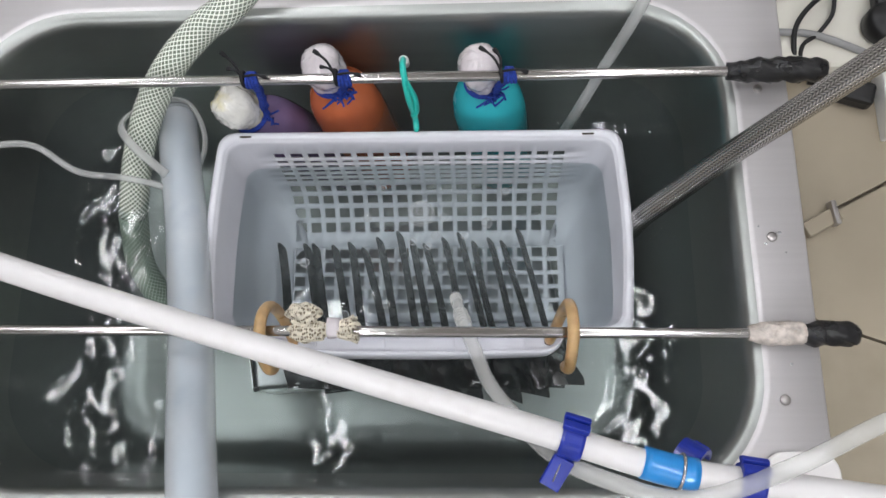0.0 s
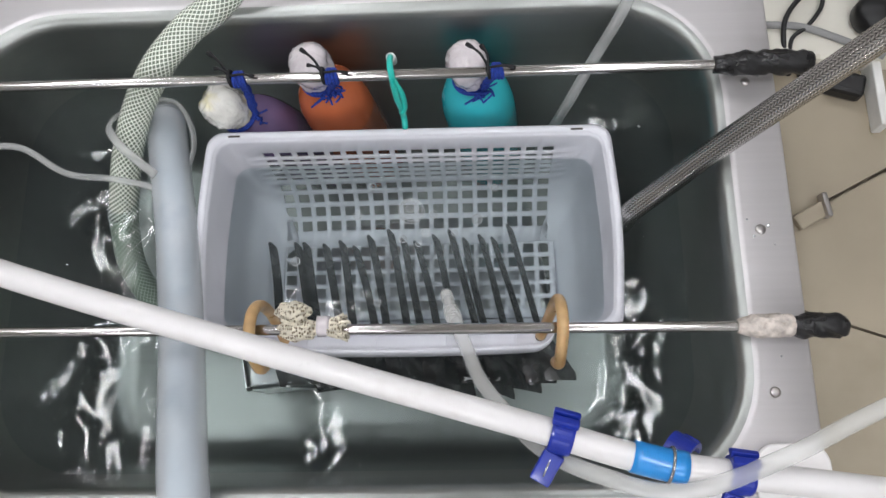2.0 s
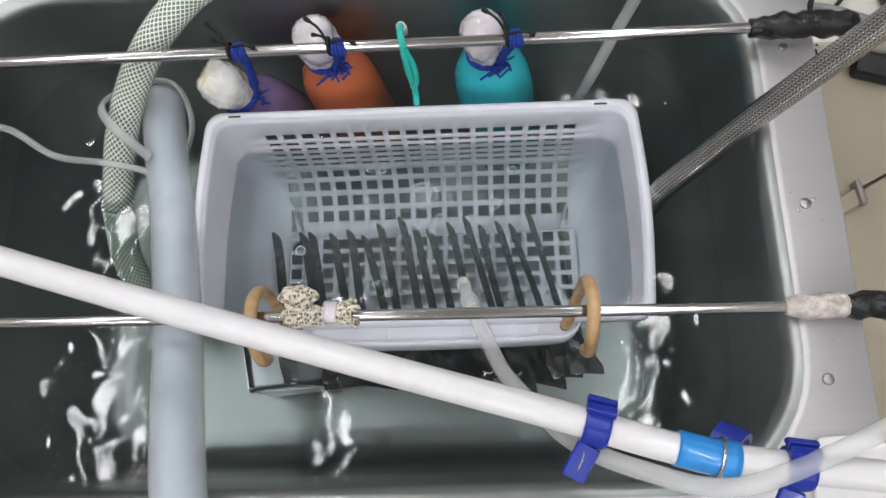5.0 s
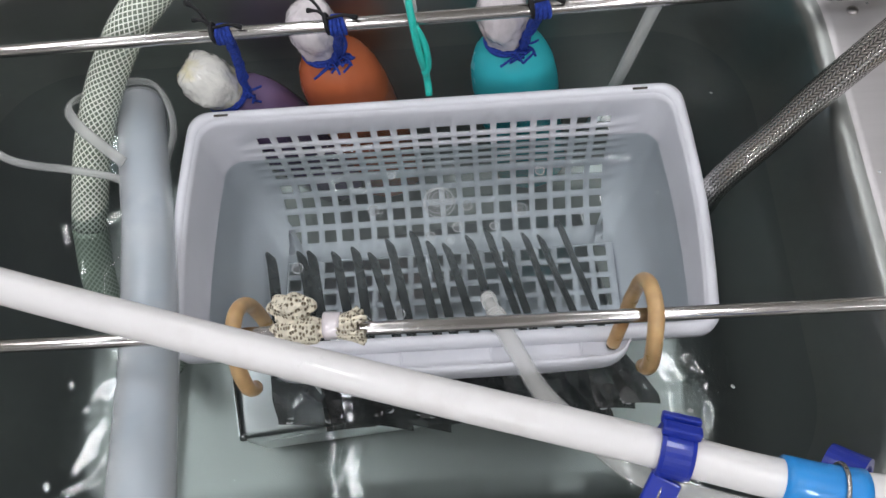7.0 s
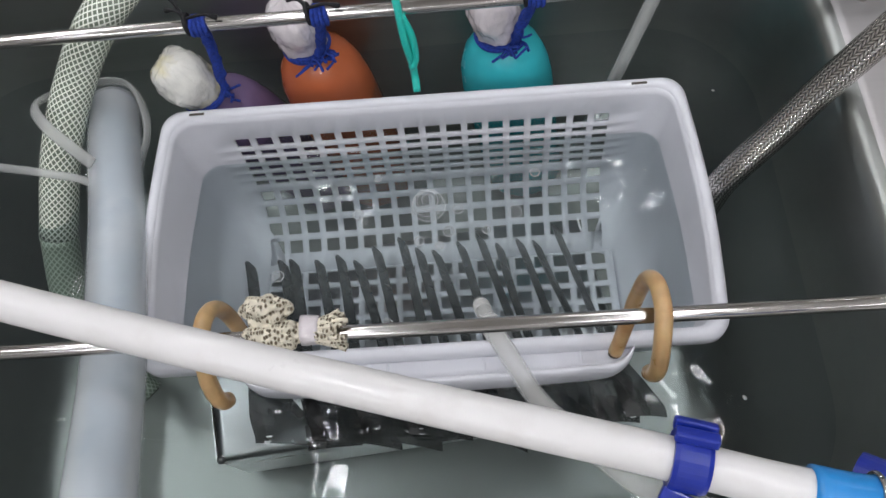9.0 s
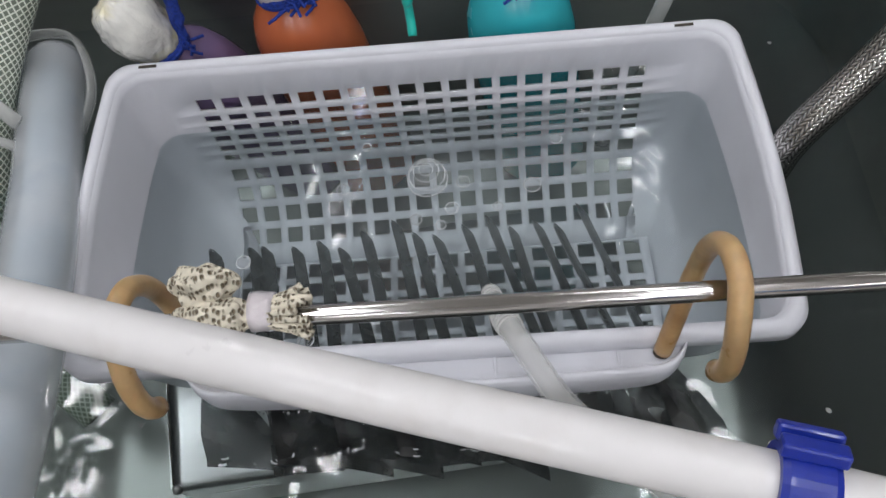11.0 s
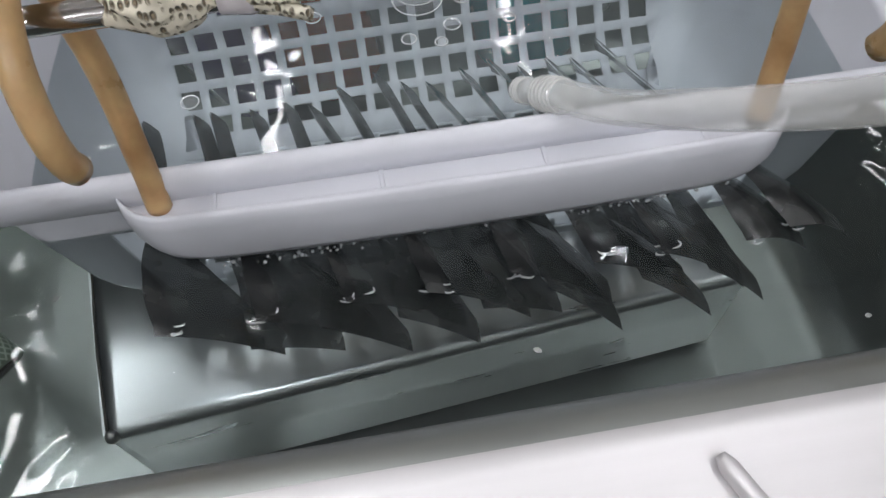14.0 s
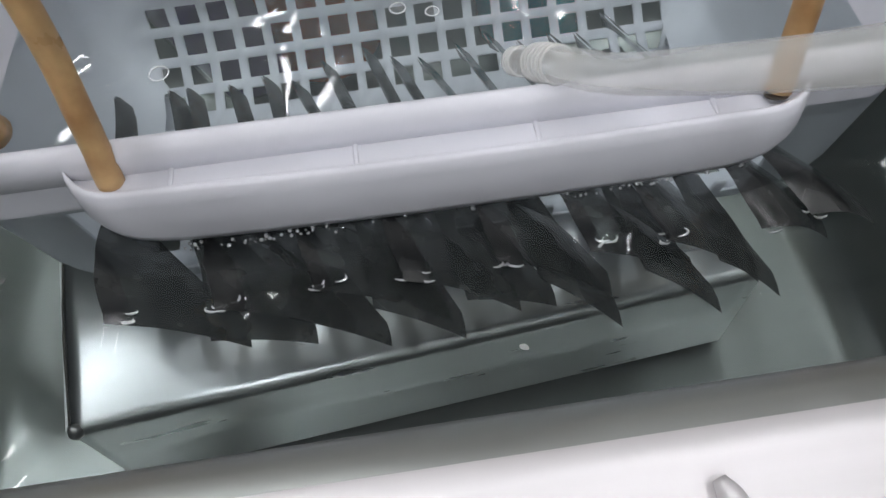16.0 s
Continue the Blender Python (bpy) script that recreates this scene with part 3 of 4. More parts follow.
levels.append(BEND_Z - BEND_R)
FLOOR_B = levels[-1]
bm = bmesh.new()
grid_rows = []
for z in levels:
    grid_rows.append([bm.verts.new(lean(x, y, z)) for x, y in basket_loop(z)])
n_loop = len(grid_rows[0])
nc = len(cols)
front_from = nc + 14 + 5
for i in range(len(levels) - 1):
    for k in range(n_loop):
        if k < nc - 1 and i in hole_rows and k % 2 == 0:
            continue
        if front_from <= k < front_from + nc - 1 and 0.724 < levels[i] < 0.80:
            if (k - front_from) % 2 == 0 or 0.74 < levels[i] < 0.79:
                continue
        a, b = grid_rows[i], grid_rows[i + 1]
        bm.faces.new((a[k], a[(k + 1) % n_loop], b[(k + 1) % n_loop], b[k]))
body_ob = part("body", shifted(bm, basket.location), BASKET, basket)
sol = body_ob.modifiers.new("thickness", "SOLIDIFY")
sol.thickness, sol.offset = 0.0022, 1
# the bottom grid
bm = bmesh.new()
base = basket_loop(FLOOR_B)
fx0, fx1 = min(p[0] for p in base), max(p[0] for p in base)
fyb, fyf = max(p[1] for p in base), min(p[1] for p in base)
xs = [fx0] + cols + [fx1]
ys, y = [fyb], fyb - 0.0015
holes_y = set()
while y - 0.0105 > fyf:
    holes_y.add(len(ys))
    ys += [y, y - 0.0105]
    y -= 0.0150
ys.append(fyf)
vg = [[bm.verts.new((x, yy, FLOOR_B)) for x in xs] for yy in ys]
for j in range(len(ys) - 1):
    for k in range(len(xs) - 1):
        if j in holes_y and 0 < k < len(xs) - 2 and k % 2 == 1:
            continue
        bm.faces.new((vg[j][k], vg[j][k + 1], vg[j + 1][k + 1], vg[j + 1][k]))
floor_ob = part("bottom_grid", shifted(bm, basket.location), BASKET, basket)
sol = floor_ob.modifiers.new("thickness", "SOLIDIFY")
sol.thickness, sol.offset = 0.0024, 1


def rim_loop(out, z):
    pts = []
    for x, y in basket_loop(0.845):
        cx, cy = (BX0 + BX1) / 2, (BYB + BYF) / 2
        hx, hy = (BX1 - BX0) / 2 + 0.004, (BYB - BYF) / 2
        px, py = x - cx, y - cy
        pts.append(lean(cx + px * (1 + out / hx), cy + py * (1 + out / hy), z))
    return pts


rim = loft([rim_loop(0.0, 0.842), rim_loop(0.0005, 0.846), rim_loop(0.003, 0.8478), rim_loop(0.006, 0.8470), rim_loop(0.0085, 0.844), rim_loop(0.009, 0.834), rim_loop(0.0075, 0.8335)])
part("rim", shifted(rim, basket.location), BASKET, basket, "rounded outer rim")
for sx in (-0.212, 0.106):
    part("slot", shifted(box((0.011, 0.0018, 0.0008), lean(sx, BYB + 0.0030, 0.8478), 0.0003), basket.location), GAP, basket, "narrow slot in the rim", False)

# the front lip: an outer wall, joined to the front wall by ribs
LX0, LX1 = -0.181, 0.080
LY, LZ, LH = 0.0800, 0.8225, 0.029
bm = bmesh.new()
CORNER = 0.020
path = [(LX0, BYF - 0.006)]
path += [(LX0 + CORNER * (1 - math.cos(radians(15 * k))), LY + CORNER * (1 - math.sin(radians(15 * k)))) for k in range(7)]
path += [(LX0 + CORNER + (LX1 - LX0 - 2 * CORNER) * k / 24, LY - 0.002 * math.sin(math.pi * k / 24)) for k in range(1, 24)]
path += [(LX1 - CORNER * (1 - math.sin(radians(15 * k))), LY + CORNER * (1 - math.cos(radians(15 * k)))) for k in range(7)]
path += [(LX1, BYF - 0.006)]
vs = []
for x, yy in path:
    zt = LZ - 0.020 * (x - LX0)
    near_end = min(1.0, min(x - LX0, LX1 - x) / 0.035)
    deep = LH * (0.55 + 0.45 * math.sin(math.pi / 2 * near_end))
    vs.append([bm.verts.new((x, yy + o, zt + h)) for o, h in ((-0.0012, -deep), (-0.0030, -deep + 0.005), (-0.0026, -0.006), (-0.0014, -0.0012), (0.0004, 0.0), (0.0018, -0.0010), (0.0015, -deep))])
for a, b in zip(vs, vs[1:]):
    for k in range(7):
        bm.faces.new((a[k], b[k], b[(k + 1) % 7], a[(k + 1) % 7]))
bm.faces.new(vs[0]), bm.faces.new(list(reversed(vs[-1])))
part("lip", shifted(bm, basket.location), BASKET, basket, "thick rounded front lip")
# one continuous shallow tray closes the gap between the wall and the lip
bm = bmesh.new()
inner = [(x, yy + 0.0010) for x, yy in path[1:-1]]
rows = []
for x, yy in inner:
    zt = LZ - 0.0060 - 0.020 * (x - LX0)
    yb = BYF - 0.0015
    rows.append([bm.verts.new((x, yy + (yb - yy) * v, zt - 0.0016 * math.sin(math.pi * v))) for v in (0, 0.25, 0.5, 0.75, 1)])
for a, b in zip(rows, rows[1:]):
    for k in range(4):
        bm.faces.new((a[k], b[k], b[k + 1], a[k + 1]))
tray = part("tray", shifted(bm, basket.location), BASKET, basket, "shallow tray behind the lip")
so = tray.modifiers.new("thickness", "SOLIDIFY")
so.thickness, so.offset = 0.0018, -1
for k in range(4):
    rx = LX0 + 0.036 + (LX1 - LX0 - 0.072) * k / 3
    part("rib", shifted(box((0.0018, BYF - LY - 0.001, 0.0040), (rx, (BYF + LY) / 2, LZ - 0.0068 - 0.02 * (rx - LX0)), 0.0005), basket.location), BASKET, basket, smooth=False)

# ---------------------------------------------------------------- dark film sheets
FILMS = [(-0.203, 0.201), (-0.177, 0.200), (-0.168, 0.200), (-0.147, 0.198), (-0.131, 0.201), (-0.115, 0.195), (-0.101, 0.206), (-0.081, 0.212),
         (-0.067, 0.202), (-0.053, 0.199), (-0.035, 0.205), (-0.018, 0.210), (-0.004, 0.201), (0.012, 0.204), (0.027, 0.201), (0.042, 0.214)]
rnd = random.Random(4)


def film_sheet(x, y_in, k):
    """A thin folded sheet: a narrow double strip on edge inside the basket, that opens outside into a broad leaf slanting down to the right."""
    low = k % 2 == 1 and k != 15
    last = k >= 14
    y_wall, y_out = 0.104, 0.0515 + rnd.uniform(-0.003, 0.003) - (0.004 if low else 0.0)
    xo = x + (0.030 + rnd.uniform(-0.002, 0.002)) + (0.004 if low else 0.0) + (0.004 if last else 0.0) - 0.006 * k / 15
    z_end = WATER + (rnd.uniform(-0.012, -0.007) if low else rnd.uniform(0.002, 0.005))
    broad = 0.030 if last else rnd.uniform(0.030, 0.036) if low else rnd.uniform(0.041, 0.047)
    drop = 0.016 if last else rnd.uniform(0.024, 0.030) if low else rnd.uniform(0.032, 0.038)
    skew = rnd.choice((0.004, -0.006, 0.010)) if low else rnd.uniform(-0.001, 0.003)
    bulge, sway = rnd.uniform(0.003, 0.006), rnd.uniform(-0.0015, 0.0015)
    ob = thing("film_sheet", (x, y_in, 0.74), "dark grey translucent film sheet standing on edge in the basket", "film sheet", "film sheets in the basket")

    def strip(from_u, to_u, n, off, fall):
        bm = bmesh.new()
        rows = []
        for i in range(n + 1):
            u = from_u + (to_u - from_u) * i / n
            inside = min(1.0, u / 0.62)
            w = max(0.0, (u - 0.62) / 0.38)
            y = y_in + (y_wall - y_in) * inside + (y_out - y_wall) * w
            px = x + (xo - x) * (0.75 * inside + 0.25 * min(1.0, w * 2)) + sway * math.sin(u * 6 + k) - bulge * math.sin(math.pi * min(1.0, w * 1.05)) * (1 if w else 0)
            pz = 0.7500 + (0.784 - 0.7500) * inside ** 1.2 + (z_end - 0.784) * min(1.0, w * 1.6)
            tip = min(1.0, (0.12 + u * 26) ** 0.5) if u < 0.04 else 1.0
            dx = (0.0064 * tip) * (1 - w) + broad * min(1.0, w / 0.85) ** 0.8 * (1 if w else 0)
            dz = (0.0060 * tip) * (1 - w) + drop * w
            arch = 0.0050 * w
            row = []
            for m in range(7):
                v = m / 6
                row.append(bm.verts.new((px + off + dx * v, y - skew * v * w, pz - (fall if fall else dz) * v * (1 if not fall else 1 - w) + arch * math.sin(math.pi * v) * (1 if not low else 0.5))))
            rows.append(row)
        for a, b in zip(rows, rows[1:]):
            for m in range(6):
                bm.faces.new((a[m], a[m + 1], b[m + 1], b[m]))
        return bm
    part("sheet", shifted(strip(0.0, 1.0, 34, 0.0, 0.0), ob.location), FILM, ob)
    part("folded_half", shifted(strip(0.006, 0.60, 16, -0.0008, 0.0105), ob.location), FILM, ob, "second half of the fold")
    # bright curls modelled as highlights on the water where the sheet breaks the surface
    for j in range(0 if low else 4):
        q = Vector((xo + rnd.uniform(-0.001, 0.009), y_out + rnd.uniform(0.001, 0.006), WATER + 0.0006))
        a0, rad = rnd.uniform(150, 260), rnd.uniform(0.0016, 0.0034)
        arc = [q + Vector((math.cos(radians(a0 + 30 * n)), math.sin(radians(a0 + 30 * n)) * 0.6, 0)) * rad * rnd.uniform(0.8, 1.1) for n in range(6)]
        part("meniscus_glint", shifted(sweep(arc, lambda c: 0.00022 + 0.00028 * math.sin(math.pi * c), 8, 0.001), ob.location), GLINT, ob, "thin painted glint on the water")
    return ob


for k, (fx, fy) in enumerate(FILMS):
    film_sheet(fx, fy, k)

# ---------------------------------------------------------------- rods
ROD_Z = RIM + 0.018


def rod(y_left, y_right, r, tapes):
    ob = thing("steel_rod", (-0.10, (y_left + y_right) / 2, ROD_Z), "thin stainless steel rod laid across the sink", "rod", "rods across the sink")
    x_at = lambda x: Vector((x, y_left + (y_right - y_left) * (x + 0.52) / 0.80, ROD_Z))
    part("bar", shifted(sweep([x_at(-0.52), x_at(-0.2), x_at(0.272)], r, 20, 0.05), ob.location), STEEL_ROD, ob)
    for name, mat, xa, xb, ra, label in tapes:
        prof = lambda s, ra=ra: ra * (1 - 0.35 * max(0, 0.25 - s) / 0.25 - 0.25 * max(0, s - 0.9) / 0.1)
        part(name, shifted(sweep([x_at(xa), x_at((xa + xb) / 2) + Vector((0, 0, 0.001)), x_at(xb)], prof, 24, 0.002, True, 0.30), ob.location), mat, ob, label)
    return ob


rod(0.304, 0.3025, 0.0045, [("tape_wrap", BLACK_TAPE, 0.213, 0.294, 0.0098, "glossy black tape")])
rod(0.090, 0.081, 0.0042, [("cloth_wrap", CLOTH_TAPE, 0.209, 0.252, 0.0088, "worn beige cloth tape"), ("tape_wrap", BLACK_TAPE, 0.247, 0.290, 0.0095, "glossy black tape")])


# ---------------------------------------------------------------- tan rubber rings
RING = [(0.007, 0.0895, 0.815), (0.003, 0.0985, 0.838), (0.000, 0.1070, 0.868), (-0.001, 0.1075, 0.898), (-0.001, 0.097, 0.9185), (-0.001, 0.081, 0.9225), (0.000, 0.066, 0.911), (0.000, 0.0585, 0.895), (0.000, 0.0580, 0.883), (0.001, 0.0605, 0.8760)]
for rx, way in ((-0.166, 0.1), (0.073, -1)):
    ob = thing("rubber_ring", (rx, 0.084, 0.88), "tan rubber tube ring round the rod and basket lip", "ring", "rubber rings on the rod")
    part("tube", shifted(sweep([(rx + way * dx, yy, zz) for dx, yy, zz in RING], 0.0047, 16, 0.003, True, 0.05), ob.location), RUBBER_TAN, ob)
    part("cut_end", shifted(lathe([(0.0040, 0.0), (0.0042, 0.0006), (0.0028, 0.0009), (0.001, 0.0010)], 14, None, Matrix.Translation((rx + way * 0.0075, 0.0890, 0.8142)) @ pose(0, 0, 0, 160)), ob.location), GAP, ob, "dark cut end")

# ---------------------------------------------------------------- net bundle tied to the rod
KN = Vector((-0.128, 0.087, ROD_Z))
bundle = thing("net_bundle", KN, "beige netted cloth bundle tied round the steel rod", "bundle")


def lump(at, size, seg=28, rings=18, amount=0.10):
    bm = bmesh.new()
    bmesh.ops.create_uvsphere(bm, u_segments=seg, v_segments=rings, radius=1.0)
    for v in bm.verts:
        v.co *= 1 + amount * noise.noise(v.co * 2.2 + Vector(at) * 50)
        v.co = Vector(at) + Vector((v.co.x * size[0], v.co.y * size[1], v.co.z * size[2]))
    return bm


NET_PARTS = [((-0.0060, 0.0105, 0.0075), (0.0132, 0.0090, 0.0110)), ((-0.0025, -0.0020, 0.0030), (0.0165, 0.0085, 0.0100))]
for at, size in NET_PARTS:
    part("net", lump(at, size, 64, 40, 0.26), NET, bundle, "beige knotted net with dark gaps")
part("band", sweep([(0.012, 0.001, 0.001), (0.017, 0.001, 0.001), (0.022, 0.001, 0.001)], 0.0080, 18, 0.002, True, 0.12), WRAP, bundle, "white tape band")
rf = random.Random(9)
for k in range(16):
    a = 2 * math.pi * k / 16
    q = Vector((0, math.cos(a), math.sin(a)))
    part("frayed_end", sweep([Vector((0.020, 0, 0.001)) + q * 0.0055, Vector((0.028, 0, 0.001)) + q * 0.0075, Vector((0.035 + rf.uniform(-0.003, 0.004), 0, 0.001)) + q * rf.uniform(0.007, 0.011)],
                             0.0017, 6, 0.004, True, 0.3), NET, bundle)

# ---------------------------------------------------------------- white hose with coupling, clips
hose = thing("white_hose", (-0.08, 0.05, 0.95), "thick white plastic hose crossing above the sink", "hose")
HOSE = [(-0.62, 0.213, 0.998), (-0.4396, 0.1553, 0.9865), (-0.3014, 0.1108, 0.9725), (-0.1698, 0.0708, 0.9610), (-0.0579, 0.0378, 0.9570), (0.0391, 0.0098, 0.9550), (0.1303, -0.0172, 0.9555), (0.2291, -0.0310, 0.9531), (0.3305, -0.0446, 0.9465), (0.48, -0.066, 0.935)]
part("tube", shifted(sweep(HOSE, 0.0097, 28, 0.006), hose.location), WHITE_PIPE, hose)
sleeve = [(0.112, -0.0122, 0.9556), (0.1303, -0.0172, 0.9555), (0.148, -0.0207, 0.9553)]
part("coupling", shifted(sweep(sleeve, 0.0112, 28, 0.004), hose.location), CYAN, hose, "bright blue sleeve")


def loop_round(c, axis, r, tube, start=0, end=360, seg=36, flat=1.0, bm=None):
    axis = Vector(axis).normalized()
    s = axis.orthogonal().normalized()
    u = axis.cross(s)
    pts = [Vector(c) + (s * math.cos(radians(a)) + u * math.sin(radians(a))) * r for a in [start + (end - start) * k / 24 for k in range(25)]]
    return sweep(pts, tube, seg=10, step=0.003, bm=bm)


HAX = Vector((0.07, -0.0175, 0.0)).normalized()
part("wire_ring", shifted(loop_round((0.137, -0.0186, 0.9554), HAX, 0.0122, 0.0012), hose.location), STEEL_ROD, hose, "steel wire ring")


def hose_clip(at, axis, tail):
    """A blue snap clip: a broad band with a ratchet block and a tail."""
    ob = thing("hose_clip", at, "blue plastic snap clip closed round the hose", "clip", "clips on the white hose")
    axis = Vector(axis).normalized()
    down = Vector((0, 0, 1))
    side = axis.cross(down).normalized()
    upv = side.cross(axis)
    m = Matrix((axis, side, upv)).transposed().to_4x4()
    bm = bmesh.new()
    rows = []
    for k in range(37):
        a = 2 * math.pi * k / 36
        ring = []
        for r, w in ((0.0100, -0.0080), (0.0124, -0.0080), (0.0132, -0.006), (0.0132, 0.006), (0.0124, 0.0080), (0.0100, 0.0080)):
            ring.append(bm.verts.new(m @ Vector((w, r * math.cos(a), r * math.sin(a)))))
        rows.append(ring)
    for a, b in zip(rows, rows[1:]):
        for k in range(6):
            bm.faces.new((a[k], a[(k + 1) % 6], b[(k + 1) % 6], b[k]))
    part("band", bm, BLUE, ob, smooth=False)
    k = tail
    part("latch", box((0.0185, 0.0060, 0.0050), m @ Vector((0, k * 0.0085, 0.0125)), 0.0010, m @ pose(0, 0, 0, -k * 35)), BLUE, ob, smooth=False)
    part("latch", box((0.0185, 0.0050, 0.0055), m @ Vector((0, k * 0.0140, 0.0075)), 0.0010, m @ pose(0, 0, 0, -k * 55)), BLUE, ob, smooth=False)
    part("hinge", box((0.0160, 0.0035, 0.0040), m @ Vector((0, k * 0.0155, 0.0015)), 0.0010, m), BLUE, ob, smooth=False)
    tongue = part("tongue", box((0.0150, 0.024, 0.0050), m @ Vector((-0.004, -k * 0.0235, -0.006)), 0.0012, m @ pose(0, 0, 0, k * 20, 0, 14)), BLUE, ob, smooth=False)
    part("pin", sweep([m @ Vector((-0.003, -k * 0.016, -0.0015)), m @ Vector((-0.005, -k * 0.030, -0.0055))], 0.0008, 8, 0.004), STEEL_ROD, tongue, "thin steel pin")
    return ob


hose_clip((0.0650, 0.0022, 0.9550), (0.07, -0.0205, 0.0003), -1)
hose_clip((0.183, -0.0258, 0.9547), (0.07, -0.0105, -0.001), -1)


def hanging_clip(at, turn):
    """An open snap clip, seen edge on."""
    ob = thing("hose_clip", at, "blue plastic snap clip hanging open below the hose", "clip", "clips on the white hose")
    m = pose(0, 0, 0, 62, 0, turn)
    bm = bmesh.new()
    rows = []
    for k in range(22):
        a = radians(-40 + 250 * k / 21)
        rows.append([bm.verts.new(m @ Vector((r * math.cos(a), r * math.sin(a), w))) for r, w in ((0.0105, -0.009), (0.0138, -0.009), (0.0138, 0.009), (0.0105, 0.009))])
    for a, b in zip(rows, rows[1:]):
        for k in range(4):
            bm.faces.new((a[k], a[(k + 1) % 4], b[(k + 1) % 4], b[k]))
    bm.faces.new(rows[0]), bm.faces.new(rows[-1])
    part("band", bm, BLUE, ob, smooth=False)
    part("latch", box((0.006, 0.008, 0.012), m @ Vector((0.013, -0.008, 0)), 0.001, m), BLUE, ob, smooth=False)
    part("pin", sweep([m @ Vector((0.0, -0.004, 0.0075)), m @ Vector((0.0, 0.008, 0.0075))], 0.0008, 8, 0.004), STEEL_ROD, ob, "thin steel pin")
    return ob


hanging_clip((0.150, -0.012, 0.934), 55)

# ---------------------------------------------------------------- air tube into the basket
air = thing("air_tube", (0.06, 0.0, 0.9), "soft translucent tube bubbling into the basket", "tube")
AIR = [(-0.019, 0.1334, 0.8032), (-0.0115, 0.1066, 0.826), (-0.0004, 0.0764, 0.849), (0.0106, 0.0467, 0.8771), (0.0300, 0.0193, 0.9043), (0.0520, -0.0065, 0.9350), (0.0892, -0.0245, 0.9542), (0.1413, -0.0360, 0.9620), (0.2035, -0.0165, 0.9695), (0.2708, 0.0121, 0.9602), (0.3425, 0.0418, 0.9575), (0.47, 0.095, 0.945)]
part("tube", shifted(sweep(AIR, lambda s: 0.0050 if s < 0.022 else 0.0056 if s < 0.035 else 0.0064 if s < 0.10 else 0.0061, 18, 0.003), air.location), AIR_TUBE, air)
air_line = spline(AIR, 0.003)
for k, (at, r) in enumerate(((1, 0.0054), (2, 0.0054), (3, 0.0056), (8, 0.0066), (9, 0.0068), (10, 0.0069), (11, 0.0069), (12, 0.0068), (13, 0.0067))):
    part("ridge", shifted(loop_round(air_line[at], air_line[at + 1] - air_line[at - 1], r - 0.0003, 0.0007), air.location), AIR_TUBE, air)

# ---------------------------------------------------------------- braided hose, wide milky tube, thin tubes, steel hose
braided = thing("braided_hose", (-0.30, 0.30, 0.85), "greenish clear reinforced hose with white thread mesh, dipped in the water", "hose")
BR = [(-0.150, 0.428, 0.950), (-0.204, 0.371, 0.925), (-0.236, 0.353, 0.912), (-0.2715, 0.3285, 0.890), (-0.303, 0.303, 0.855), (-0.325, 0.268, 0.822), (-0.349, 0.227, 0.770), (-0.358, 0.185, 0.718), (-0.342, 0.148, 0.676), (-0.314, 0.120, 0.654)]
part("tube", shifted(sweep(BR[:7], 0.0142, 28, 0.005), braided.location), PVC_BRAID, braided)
part("dipped_end", shifted(sweep(BR[6:], 0.0142, 28, 0.005), braided.location), PVC_WATER_FADE, braided, "wet translucent end under water, its threads painted fainter")

end_axis = (Vector(BR[-1]) - Vector(BR[-2])).normalized()
end_m = Matrix.Translation(Vector(BR[-1]) + end_axis * 0.0003) @ end_axis.to_track_quat("Z", "Y").to_matrix().to_4x4()
part("bore", shifted(lathe([(0.0100, -0.0002), (0.0100, 0.0004), (0.0004, 0.0004)], 24, None, end_m), braided.location), GAP, braided, "dark open end")

wide = thing("wide_tube", (-0.28, 0.14, 0.83), "wide milky translucent tube lying over the sink's front edge", "tube")
WT = [(-0.294, 0.316, 0.814), (-0.279, 0.250, 0.826), (-0.264, 0.190, 0.838), (-0.242, 0.088, 0.864), (-0.222, 0.010, 0.900), (-0.212, -0.036, 0.914), (-0.200, -0.11, 0.915), (-0.18, -0.30, 0.84)]
part("tube", shifted(sweep(WT, lambda q: 0.0192 * min(1.0, (0.72 + q * 40) ** 0.5), 32, 0.004), wide.location), MILKY_TUBE, wide)
part("liquid", shifted(sweep(WT, lambda q: 0.0128 * min(1.0, (0.1 + q * 22) ** 0.5), 28, 0.005), wide.location), TUBE_LIQUID, wide, "pale blue liquid inside the tube")
part("end_cap", shifted(lathe([(0.0166, -0.003), (0.0168, 0.001), (0.0140, 0.0052), (0.0080, 0.0075), (0.0008, 0.0082)], 28, None, Matrix.Translation(WT[0]) @ (Vector(WT[0]) - Vector(WT[1])).to_track_quat("Z", "Y").to_matrix().to_4x4()), wide.location), MILKY_TUBE, wide, "rounded closed end")
wire = thing("thin_tube", (-0.38, 0.27, 0.80), "thin clear tube looped round the reinforced hose", "tube")
part("tube", shifted(sweep([(-0.58, 0.215, 0.912), (-0.468, 0.246, 0.900), (-0.422, 0.250, 0.900), (-0.388, 0.254, 0.890), (-0.355, 0.236, 0.872), (-0.325, 0.238, 0.849), (-0.292, 0.232, 0.842), (-0.285, 0.228, 0.826)], 0.0031, 12, 0.004), wire.location), CLEAR_TUBE, wire)
